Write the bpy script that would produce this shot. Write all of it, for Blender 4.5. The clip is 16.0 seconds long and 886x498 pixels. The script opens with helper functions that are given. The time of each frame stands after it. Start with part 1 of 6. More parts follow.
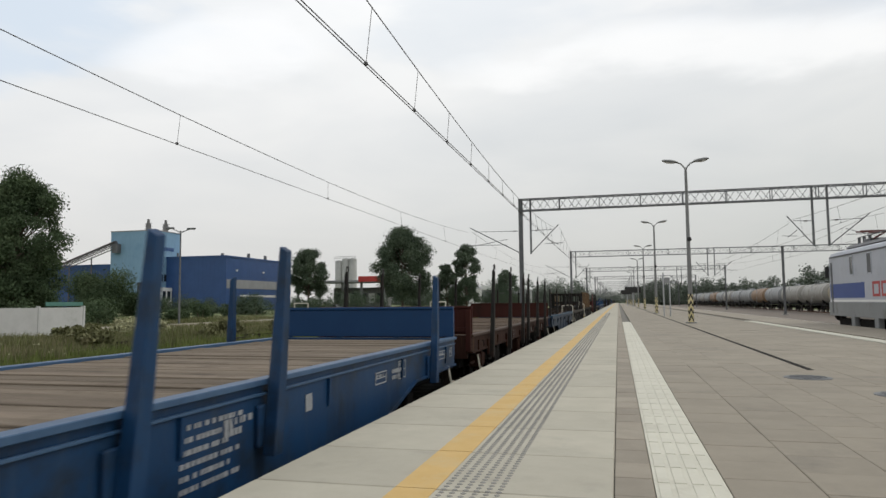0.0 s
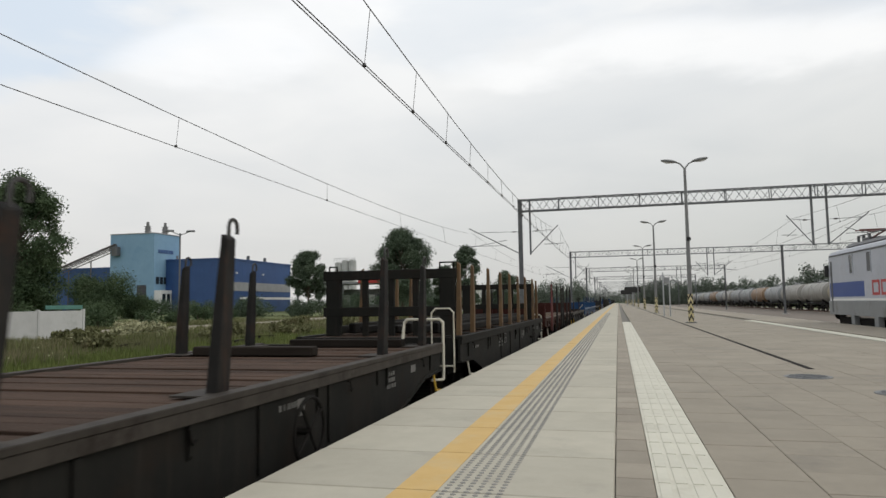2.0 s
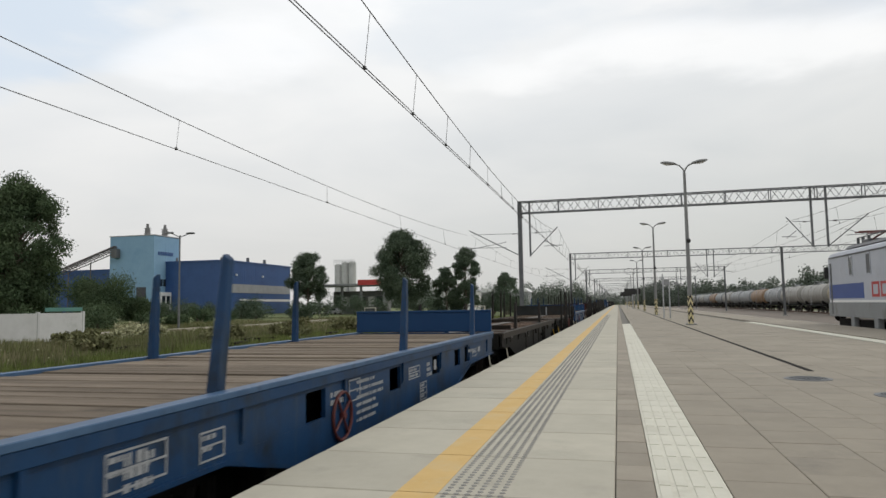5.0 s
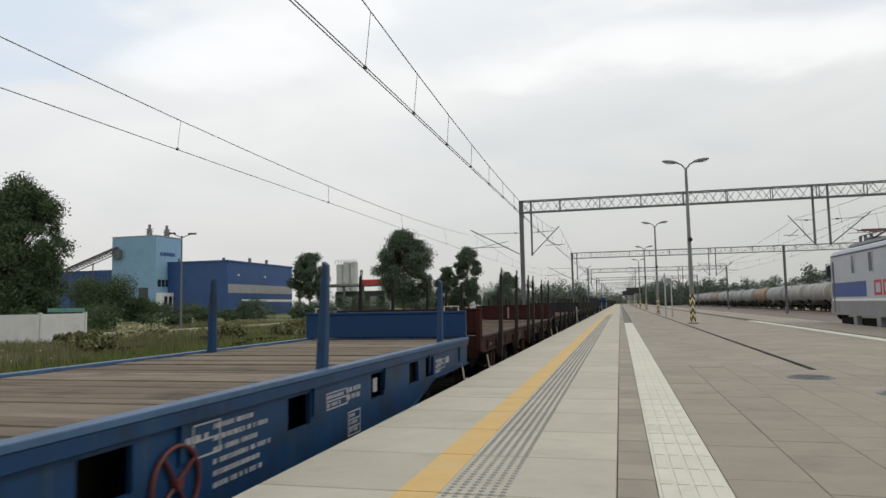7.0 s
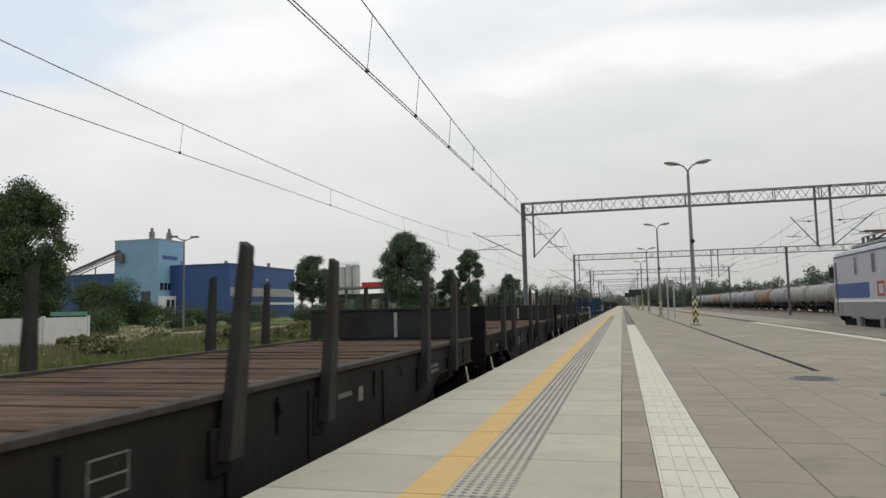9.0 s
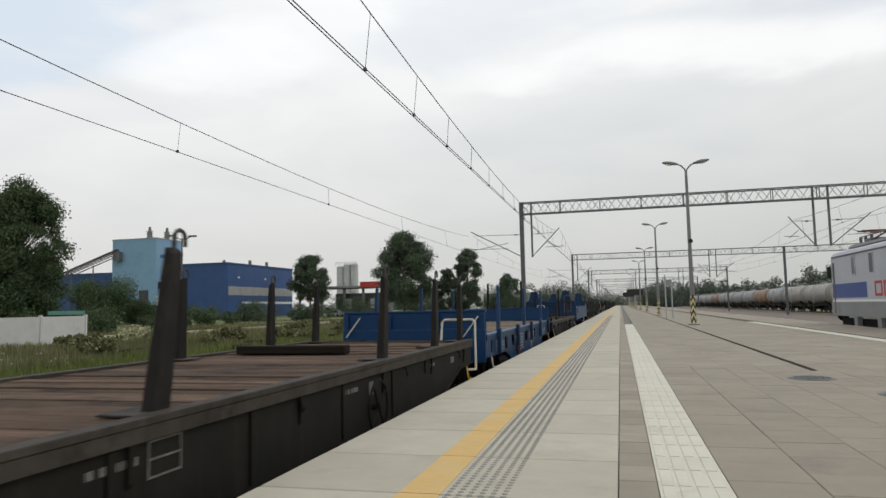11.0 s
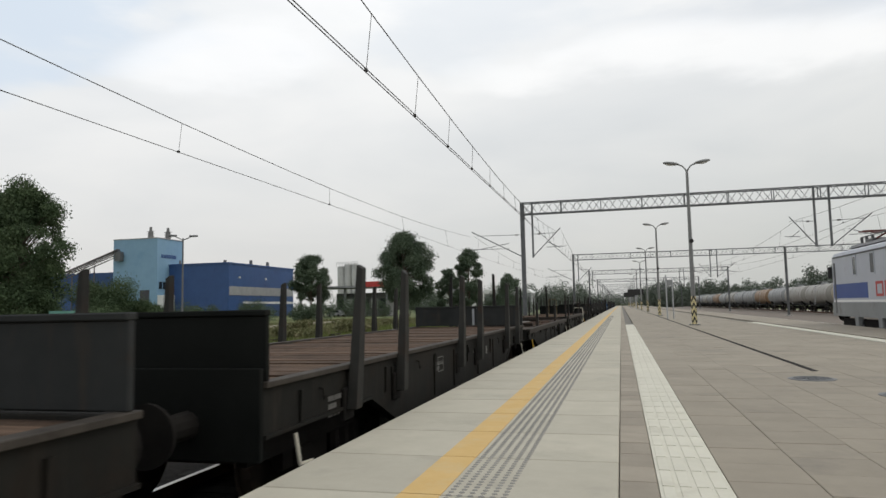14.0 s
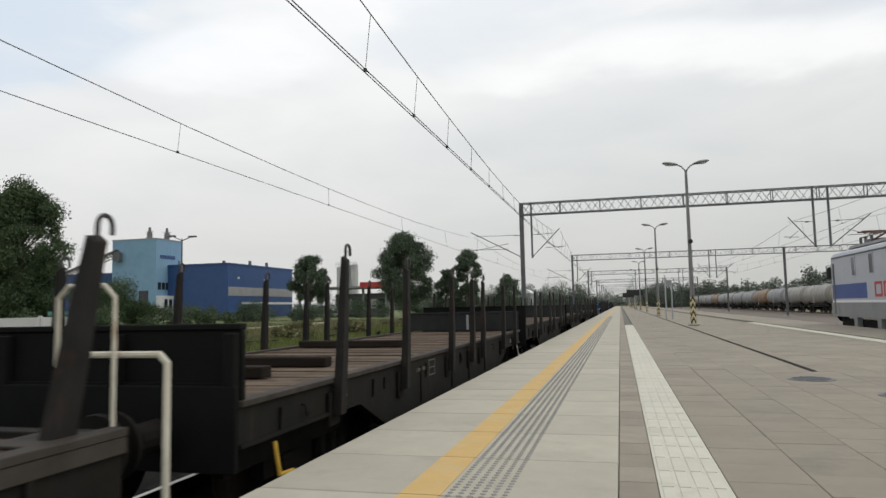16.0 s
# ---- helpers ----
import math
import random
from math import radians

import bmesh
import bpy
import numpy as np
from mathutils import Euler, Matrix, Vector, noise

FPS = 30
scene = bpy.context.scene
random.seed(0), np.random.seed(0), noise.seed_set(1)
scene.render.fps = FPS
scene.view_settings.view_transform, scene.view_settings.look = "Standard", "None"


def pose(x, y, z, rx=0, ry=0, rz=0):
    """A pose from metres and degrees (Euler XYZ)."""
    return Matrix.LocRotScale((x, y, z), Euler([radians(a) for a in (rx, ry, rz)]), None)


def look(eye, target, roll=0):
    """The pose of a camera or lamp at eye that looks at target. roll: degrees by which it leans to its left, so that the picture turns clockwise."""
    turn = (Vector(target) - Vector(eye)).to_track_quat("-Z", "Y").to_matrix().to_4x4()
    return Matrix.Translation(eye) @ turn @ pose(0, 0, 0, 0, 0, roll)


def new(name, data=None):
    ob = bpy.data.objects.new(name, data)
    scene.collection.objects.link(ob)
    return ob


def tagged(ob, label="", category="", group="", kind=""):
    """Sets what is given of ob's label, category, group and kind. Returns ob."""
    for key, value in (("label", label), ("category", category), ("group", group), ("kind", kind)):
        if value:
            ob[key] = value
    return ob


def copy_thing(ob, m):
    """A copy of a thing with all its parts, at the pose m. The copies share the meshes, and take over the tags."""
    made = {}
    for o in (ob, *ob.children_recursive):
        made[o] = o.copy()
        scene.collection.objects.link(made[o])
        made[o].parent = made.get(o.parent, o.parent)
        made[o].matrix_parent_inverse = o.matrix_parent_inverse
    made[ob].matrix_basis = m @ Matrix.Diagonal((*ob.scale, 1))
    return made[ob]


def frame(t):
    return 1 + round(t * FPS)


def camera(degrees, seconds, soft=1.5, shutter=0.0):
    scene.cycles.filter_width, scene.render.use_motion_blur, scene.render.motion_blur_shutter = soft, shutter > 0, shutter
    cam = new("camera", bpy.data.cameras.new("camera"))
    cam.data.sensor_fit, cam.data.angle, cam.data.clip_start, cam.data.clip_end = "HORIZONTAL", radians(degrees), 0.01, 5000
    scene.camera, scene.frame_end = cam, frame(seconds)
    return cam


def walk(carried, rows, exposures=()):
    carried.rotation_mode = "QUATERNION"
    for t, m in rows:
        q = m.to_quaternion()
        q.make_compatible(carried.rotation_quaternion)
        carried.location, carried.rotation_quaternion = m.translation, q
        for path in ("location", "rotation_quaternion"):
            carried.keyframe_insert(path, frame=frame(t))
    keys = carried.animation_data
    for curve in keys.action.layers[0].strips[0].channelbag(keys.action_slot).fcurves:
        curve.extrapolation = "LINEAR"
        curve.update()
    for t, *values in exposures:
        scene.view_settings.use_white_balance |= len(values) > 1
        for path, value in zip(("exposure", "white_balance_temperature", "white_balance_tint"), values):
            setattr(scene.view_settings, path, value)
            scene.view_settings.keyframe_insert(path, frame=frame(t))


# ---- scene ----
cam = camera(65.88, 16.0, soft=1.5, shutter=0.05)
EYE = 1.075
PATH = [  # seconds, turn, tilt, lean (degrees), offset in metres
    (0.0, 14.288, 4.474, 0.564, -0.005, 0.005, -0.004),
    (0.5, 14.287, 4.498, 0.760, -0.007, 0.022, -0.002),
    (1.0, 14.113, 4.522, 0.779, -0.003, -0.011, 0.003),
    (1.5, 14.216, 4.526, 0.905, -0.001, 0.006, -0.002),
    (2.0, 14.252, 4.565, 0.897, -0.004, 0.009, -0.003),
    (2.5, 14.228, 4.524, 0.940, -0.006, -0.012, -0.000),
    (3.0, 14.195, 4.574, 0.978, -0.004, 0.017, -0.002),
    (3.5, 14.290, 4.491, 0.961, -0.000, 0.000, 0.004),
    (4.0, 14.234, 4.528, 0.939, -0.003, -0.007, 0.004),
    (6.5, 14.304, 4.928, 0.990, -0.007, -0.006, 0.001),
    (7.0, 14.375, 4.691, 1.100, -0.000, -0.000, -0.000),
    (7.5, 14.335, 4.822, 1.164, 0.001, -0.012, 0.001),
    (8.0, 14.375, 4.810, 1.183, -0.003, 0.003, -0.001),
    (8.5, 14.338, 4.962, 1.167, -0.000, -0.018, -0.002),
    (9.0, 14.537, 4.897, 1.278, -0.005, -0.009, -0.000),
    (11.5, 14.372, 4.835, 1.217, -0.003, 0.008, -0.004),
    (12.0, 14.444, 4.803, 1.189, -0.003, 0.004, 0.003),
    (12.5, 14.343, 4.947, 1.175, -0.005, 0.002, -0.003),
    (13.0, 14.508, 4.823, 1.233, -0.004, 0.009, 0.000),
    (13.5, 14.448, 4.856, 1.187, -0.004, 0.010, -0.006),
    (14.0, 14.459, 4.852, 1.195, -0.002, -0.002, 0.002),
    (14.5, 14.386, 4.886, 1.219, -0.004, 0.001, 0.001),
    (15.0, 14.382, 4.834, 1.214, -0.001, -0.002, 0.005),
    (15.5, 14.414, 4.860, 1.159, -0.000, -0.005, 0.002),
    (16.0, 14.382, 4.892, 1.203, -0.005, 0.006, 0.000),
]
walk(cam, [(t, pose(x, y, EYE + z, 90 + b, 0, a) @ pose(0, 0, 0, 0, 0, -c)) for t, a, b, c, x, y, z in PATH])

# ---- sky and sun ----
SUN_UP, SUN_TURN = 48.0, 75.0
world = bpy.data.worlds.new("sky")
scene.world = world
world.use_nodes = True
wn, wl = world.node_tree.nodes, world.node_tree.links
wn.clear()
w_out, w_bg = wn.new("ShaderNodeOutputWorld"), wn.new("ShaderNodeBackground")
w_sky = wn.new("ShaderNodeTexSky")
w_sky.sky_type, w_sky.sun_disc = "NISHITA", False
w_sky.sun_elevation, w_sky.sun_rotation = radians(SUN_UP), radians(SUN_TURN)
w_sky.dust_density, w_sky.air_density = 4.0, 1.2
w_scale = wn.new("ShaderNodeVectorMath")
w_scale.operation = "SCALE"
w_scale.inputs["Scale"].default_value = 0.09
w_co = wn.new("ShaderNodeTexCoord")
w_sep = wn.new("ShaderNodeSeparateXYZ")
w_div = wn.new("ShaderNodeVectorMath")
w_div.operation = "DIVIDE"
w_add = wn.new("ShaderNodeMath")
w_add.operation, w_add.inputs[1].default_value = "ADD", 0.22
w_comb = wn.new("ShaderNodeCombineXYZ")
w_noise, w_big = wn.new("ShaderNodeTexNoise"), wn.new("ShaderNodeTexNoise")
w_noise.inputs["Scale"].default_value, w_noise.inputs["Detail"].default_value = 1.5, 4.0
w_noise.inputs["Roughness"].default_value = 0.5
w_noise.inputs["Distortion"].default_value = 0.4
w_big.inputs["Scale"].default_value, w_big.inputs["Detail"].default_value = 0.5, 3.0
w_ramp = wn.new("ShaderNodeValToRGB")
w_ramp.color_ramp.elements[0].position, w_ramp.color_ramp.elements[0].color = 0.38, (0.85, 0.89, 0.925, 1)
w_ramp.color_ramp.elements[1].position, w_ramp.color_ramp.elements[1].color = 0.60, (1.13, 1.13, 1.12, 1)
w_low = wn.new("ShaderNodeMapRange")
w_low.inputs["From Min"].default_value, w_low.inputs["From Max"].default_value = 0.02, 0.42
w_haze, w_mix = wn.new("ShaderNodeMix"), wn.new("ShaderNodeMix")
w_haze.data_type = w_mix.data_type = "RGBA"
w_haze.inputs["A"].default_value = (0.64, 0.655, 0.645, 1)
w_mix.inputs["Factor"].default_value = 0.88
w_val = wn.new("ShaderNodeMath")
w_val.operation, w_val.inputs[1].default_value = "ADD", 0.0
w_half = wn.new("ShaderNodeMath")
w_half.operation, w_half.inputs[1].default_value = "MULTIPLY", 0.5
w_side, w_hor = wn.new("ShaderNodeMapRange"), wn.new("ShaderNodeMix")
w_side.inputs["From Min"].default_value, w_side.inputs["From Max"].default_value = -0.75, 0.35
w_hor.data_type = "RGBA"
w_hor.inputs["A"].default_value, w_hor.inputs["B"].default_value = (0.80, 0.79, 0.775, 1), (0.585, 0.598, 0.575, 1)
wl.new(w_co.outputs["Generated"], w_sep.inputs[0])
wl.new(w_sep.outputs["X"], w_side.inputs["Value"])
wl.new(w_side.outputs[0], w_hor.inputs["Factor"])
wl.new(w_hor.outputs["Result"], w_haze.inputs["A"])
wl.new(w_sep.outputs["Z"], w_add.inputs[0])
for k in ("X", "Y", "Z"):
    wl.new(w_add.outputs[0], w_comb.inputs[k])
wl.new(w_co.outputs["Generated"], w_div.inputs[0])
wl.new(w_comb.outputs[0], w_div.inputs[1])
wl.new(w_div.outputs[0], w_noise.inputs["Vector"])
wl.new(w_div.outputs[0], w_big.inputs["Vector"])
wl.new(w_noise.outputs["Fac"], w_val.inputs[0])
wl.new(w_big.outputs["Fac"], w_val.inputs[1])
wl.new(w_val.outputs[0], w_half.inputs[0])
wl.new(w_half.outputs[0], w_ramp.inputs[0])
wl.new(w_sep.outputs["Z"], w_low.inputs["Value"])
wl.new(w_low.outputs[0], w_haze.inputs["Factor"])
w_tone, w_dim = wn.new("ShaderNodeMapRange"), wn.new("ShaderNodeVectorMath")
w_tone.inputs["From Min"].default_value, w_tone.inputs["From Max"].default_value = -0.3, 0.4
w_tone.inputs["To Min"].default_value, w_tone.inputs["To Max"].default_value = 1.0, 0.88
w_dim.operation = "SCALE"
wl.new(w_sep.outputs["X"], w_tone.inputs["Value"])
wl.new(w_ramp.outputs[0], w_dim.inputs[0])
wl.new(w_tone.outputs[0], w_dim.inputs["Scale"])
wl.new(w_dim.outputs[0], w_haze.inputs["B"])
wl.new(w_sky.outputs[0], w_scale.inputs[0])
wl.new(w_scale.outputs[0], w_mix.inputs["A"])


def node(kind, operation, a, b):
    n = wn.new(kind)
    n.operation = operation
    for i, v in enumerate((a, b)):
        if isinstance(v, (int, float)):
            n.inputs[i].default_value = v
        else:
            wl.new(v, n.inputs[i])
    return n.outputs[0]


def cloud(under, u0, v0, wide, tall, colour, strength):
    """A soft-edged cloud low in the sky along the line, ragged by noise."""
    M2 = "ShaderNodeMath"
    u, v = node(M2, "DIVIDE", w_sep.outputs["X"], w_front), node(M2, "DIVIDE", w_sep.outputs["Z"], w_front)
    du = node(M2, "POWER", node(M2, "ABSOLUTE", node(M2, "DIVIDE", node(M2, "SUBTRACT", u, u0), wide), 0.0), 2.0)
    dv = node(M2, "POWER", node(M2, "ABSOLUTE", node(M2, "DIVIDE", node(M2, "SUBTRACT", v, v0), tall), 0.0), 2.0)
    d = node(M2, "ADD", node(M2, "ADD", du, dv), node(M2, "MULTIPLY", node(M2, "SUBTRACT", w_rag.outputs["Fac"], 0.5), 6.5))
    fall = wn.new("ShaderNodeMapRange")
    fall.interpolation_type = "SMOOTHSTEP"
    fall.inputs["From Min"].default_value, fall.inputs["From Max"].default_value = 2.2, 0.0
    fall.inputs["To Min"].default_value, fall.inputs["To Max"].default_value = 0.0, strength
    wl.new(d, fall.inputs["Value"])
    mix = wn.new("ShaderNodeMix")
    mix.data_type = "RGBA"
    mix.inputs["B"].default_value = (*colour, 1)
    wl.new(fall.outputs[0], mix.inputs["Factor"])
    wl.new(under, mix.inputs["A"])
    return mix.outputs["Result"]


w_front = node("ShaderNodeMath", "MAXIMUM", w_sep.outputs["Y"], 0.05)
w_rag, w_flat = wn.new("ShaderNodeTexNoise"), wn.new("ShaderNodeMapping")
w_rag.inputs["Scale"].default_value, w_rag.inputs["Detail"].default_value = 5.0, 5.0
w_flat.inputs["Scale"].default_value = (1.0, 1.0, 3.2)
wl.new(w_co.outputs["Generated"], w_flat.inputs["Vector"])
wl.new(w_flat.outputs[0], w_rag.inputs["Vector"])
w_clouds = w_haze.outputs["Result"]
for place in ((-1.02, 0.52, 0.26, 0.10, (0.72, 0.83, 0.96), 0.75), (-0.62, 0.43, 0.20, 0.055, (1.16, 1.16, 1.16), 0.6), (-0.20, 0.45, 0.22, 0.07, (0.80, 0.86, 0.92), 0.5),
              (0.30, 0.41, 0.20, 0.035, (0.74, 0.79, 0.85), 0.75), (0.12, 0.355, 0.24, 0.042, (1.20, 1.19, 1.17), 0.55)):
    w_clouds = cloud(w_clouds, *place)
wl.new(w_clouds, w_mix.inputs["B"])
wl.new(w_mix.outputs["Result"], w_bg.inputs["Color"])
w_bg.inputs["Strength"].default_value = 1.0
wl.new(w_bg.outputs[0], w_out.inputs[0])

sun_data = bpy.data.lights.new("sun", "SUN")
sun_data.energy, sun_data.angle, sun_data.color = 0.7, radians(25), (1.0, 0.96, 0.9)
sun = new("sun", sun_data)
a_, e_ = radians(SUN_TURN), radians(SUN_UP)
sun.matrix_world = look((math.sin(a_) * math.cos(e_) * 60, math.cos(a_) * math.cos(e_) * 60, math.sin(e_) * 60), (0, 0, 0))
scene.view_settings.exposure = 0.0


# ---- materials ----
def surface(name, c1, c2, scale=3.0, rough=0.8, bump=0.2, metal=0.0, spots=None, spot_scale=1.0, spot_lo=0.55,
            spot_hi=0.7, stretch=(1, 1, 1), vary=0.0, fine=40.0, island=False, gloss=0.5, streak=None, streak_lo=0.5, streak_hi=0.72):
    """Two tones of grain, a coarser stain, relief at the finer scale, and a tint that differs from piece to piece."""
    m = bpy.data.materials.new(name)
    m.use_nodes = True
    n, l = m.node_tree.nodes, m.node_tree.links
    b = n["Principled BSDF"]
    co, mp = n.new("ShaderNodeTexCoord"), n.new("ShaderNodeMapping")
    mp.inputs["Scale"].default_value = stretch
    l.new(co.outputs["Object"], mp.inputs["Vector"])
    t1, t2 = n.new("ShaderNodeTexNoise"), n.new("ShaderNodeTexNoise")
    t1.inputs["Scale"].default_value, t1.inputs["Detail"].default_value = scale, 5.0
    t1.inputs["Roughness"].default_value = 0.65
    t2.inputs["Scale"].default_value, t2.inputs["Detail"].default_value = fine, 3.0
    if vary and not island:
        oi, sd = n.new("ShaderNodeObjectInfo"), n.new("ShaderNodeMath")
        sd.operation, sd.inputs[1].default_value = "MULTIPLY", 60.0
        l.new(oi.outputs["Random"], sd.inputs[0])
        t1.noise_dimensions = t2.noise_dimensions = "4D"
        l.new(sd.outputs[0], t1.inputs["W"])
        l.new(sd.outputs[0], t2.inputs["W"])
    l.new(mp.outputs[0], t1.inputs["Vector"])
    l.new(mp.outputs[0], t2.inputs["Vector"])
    r1 = n.new("ShaderNodeValToRGB")
    r1.color_ramp.elements[0].position, r1.color_ramp.elements[1].position = 0.3, 0.7
    r1.color_ramp.elements[0].color, r1.color_ramp.elements[1].color = (*c1, 1), (*c2, 1)
    l.new(t1.outputs["Fac"], r1.inputs[0])
    col = r1.outputs[0]
    if spots:
        t3 = n.new("ShaderNodeTexNoise")
        t3.inputs["Scale"].default_value, t3.inputs["Detail"].default_value = spot_scale, 6.0
        t3.inputs["Roughness"].default_value = 0.7
        l.new(co.outputs["Object"], t3.inputs["Vector"])
        if vary and not island:
            t3.noise_dimensions = "4D"
            l.new(sd.outputs[0], t3.inputs["W"])
        mr, mx = n.new("ShaderNodeMapRange"), n.new("ShaderNodeMix")
        mr.inputs["From Min"].default_value, mr.inputs["From Max"].default_value = spot_lo, spot_hi
        mx.data_type = "RGBA"
        mx.inputs["B"].default_value = (*spots, 1)
        l.new(t3.outputs["Fac"], mr.inputs["Value"])
        l.new(mr.outputs[0], mx.inputs["Factor"])
        l.new(col, mx.inputs["A"])
        col = mx.outputs["Result"]
    if streak:
        t4, m4 = n.new("ShaderNodeTexNoise"), n.new("ShaderNodeMapping")
        m4.inputs["Scale"].default_value = (5.0, 5.0, 0.7)
        t4.inputs["Scale"].default_value, t4.inputs["Detail"].default_value = 1.6, 6.0
        t4.inputs["Roughness"].default_value = 0.72
        l.new(co.outputs["Object"], m4.inputs["Vector"])
        l.new(m4.outputs[0], t4.inputs["Vector"])
        mr, mx = n.new("ShaderNodeMapRange"), n.new("ShaderNodeMix")
        mr.inputs["From Min"].default_value, mr.inputs["From Max"].default_value = streak_lo, streak_hi
        mx.data_type = "RGBA"
        mx.inputs["B"].default_value = (*streak, 1)
        l.new(t4.outputs["Fac"], mr.inputs["Value"])
        l.new(mr.outputs[0], mx.inputs["Factor"])
        l.new(col, mx.inputs["A"])
        col = mx.outputs["Result"]
    if vary:
        src, hv, mr = n.new("ShaderNodeNewGeometry" if island else "ShaderNodeObjectInfo"), n.new("ShaderNodeHueSaturation"), n.new("ShaderNodeMapRange")
        mr.inputs["To Min"].default_value, mr.inputs["To Max"].default_value = 1 - vary, 1 + vary
        l.new(src.outputs["Random Per Island" if island else "Random"], mr.inputs["Value"])
        l.new(mr.outputs[0], hv.inputs["Value"])
        l.new(col, hv.inputs["Color"])
        col = hv.outputs[0]
    l.new(col, b.inputs["Base Color"])
    b.inputs["Specular IOR Level"].default_value = gloss
    b.inputs["Roughness"].default_value, b.inputs["Metallic"].default_value = rough, metal
    if bump:
        bp = n.new("ShaderNodeBump")
        bp.inputs["Strength"].default_value, bp.inputs["Distance"].default_value = bump, 0.01
        l.new(t2.outputs["Fac"], bp.inputs["Height"])
        l.new(bp.outputs[0], b.inputs["Normal"])
    return m


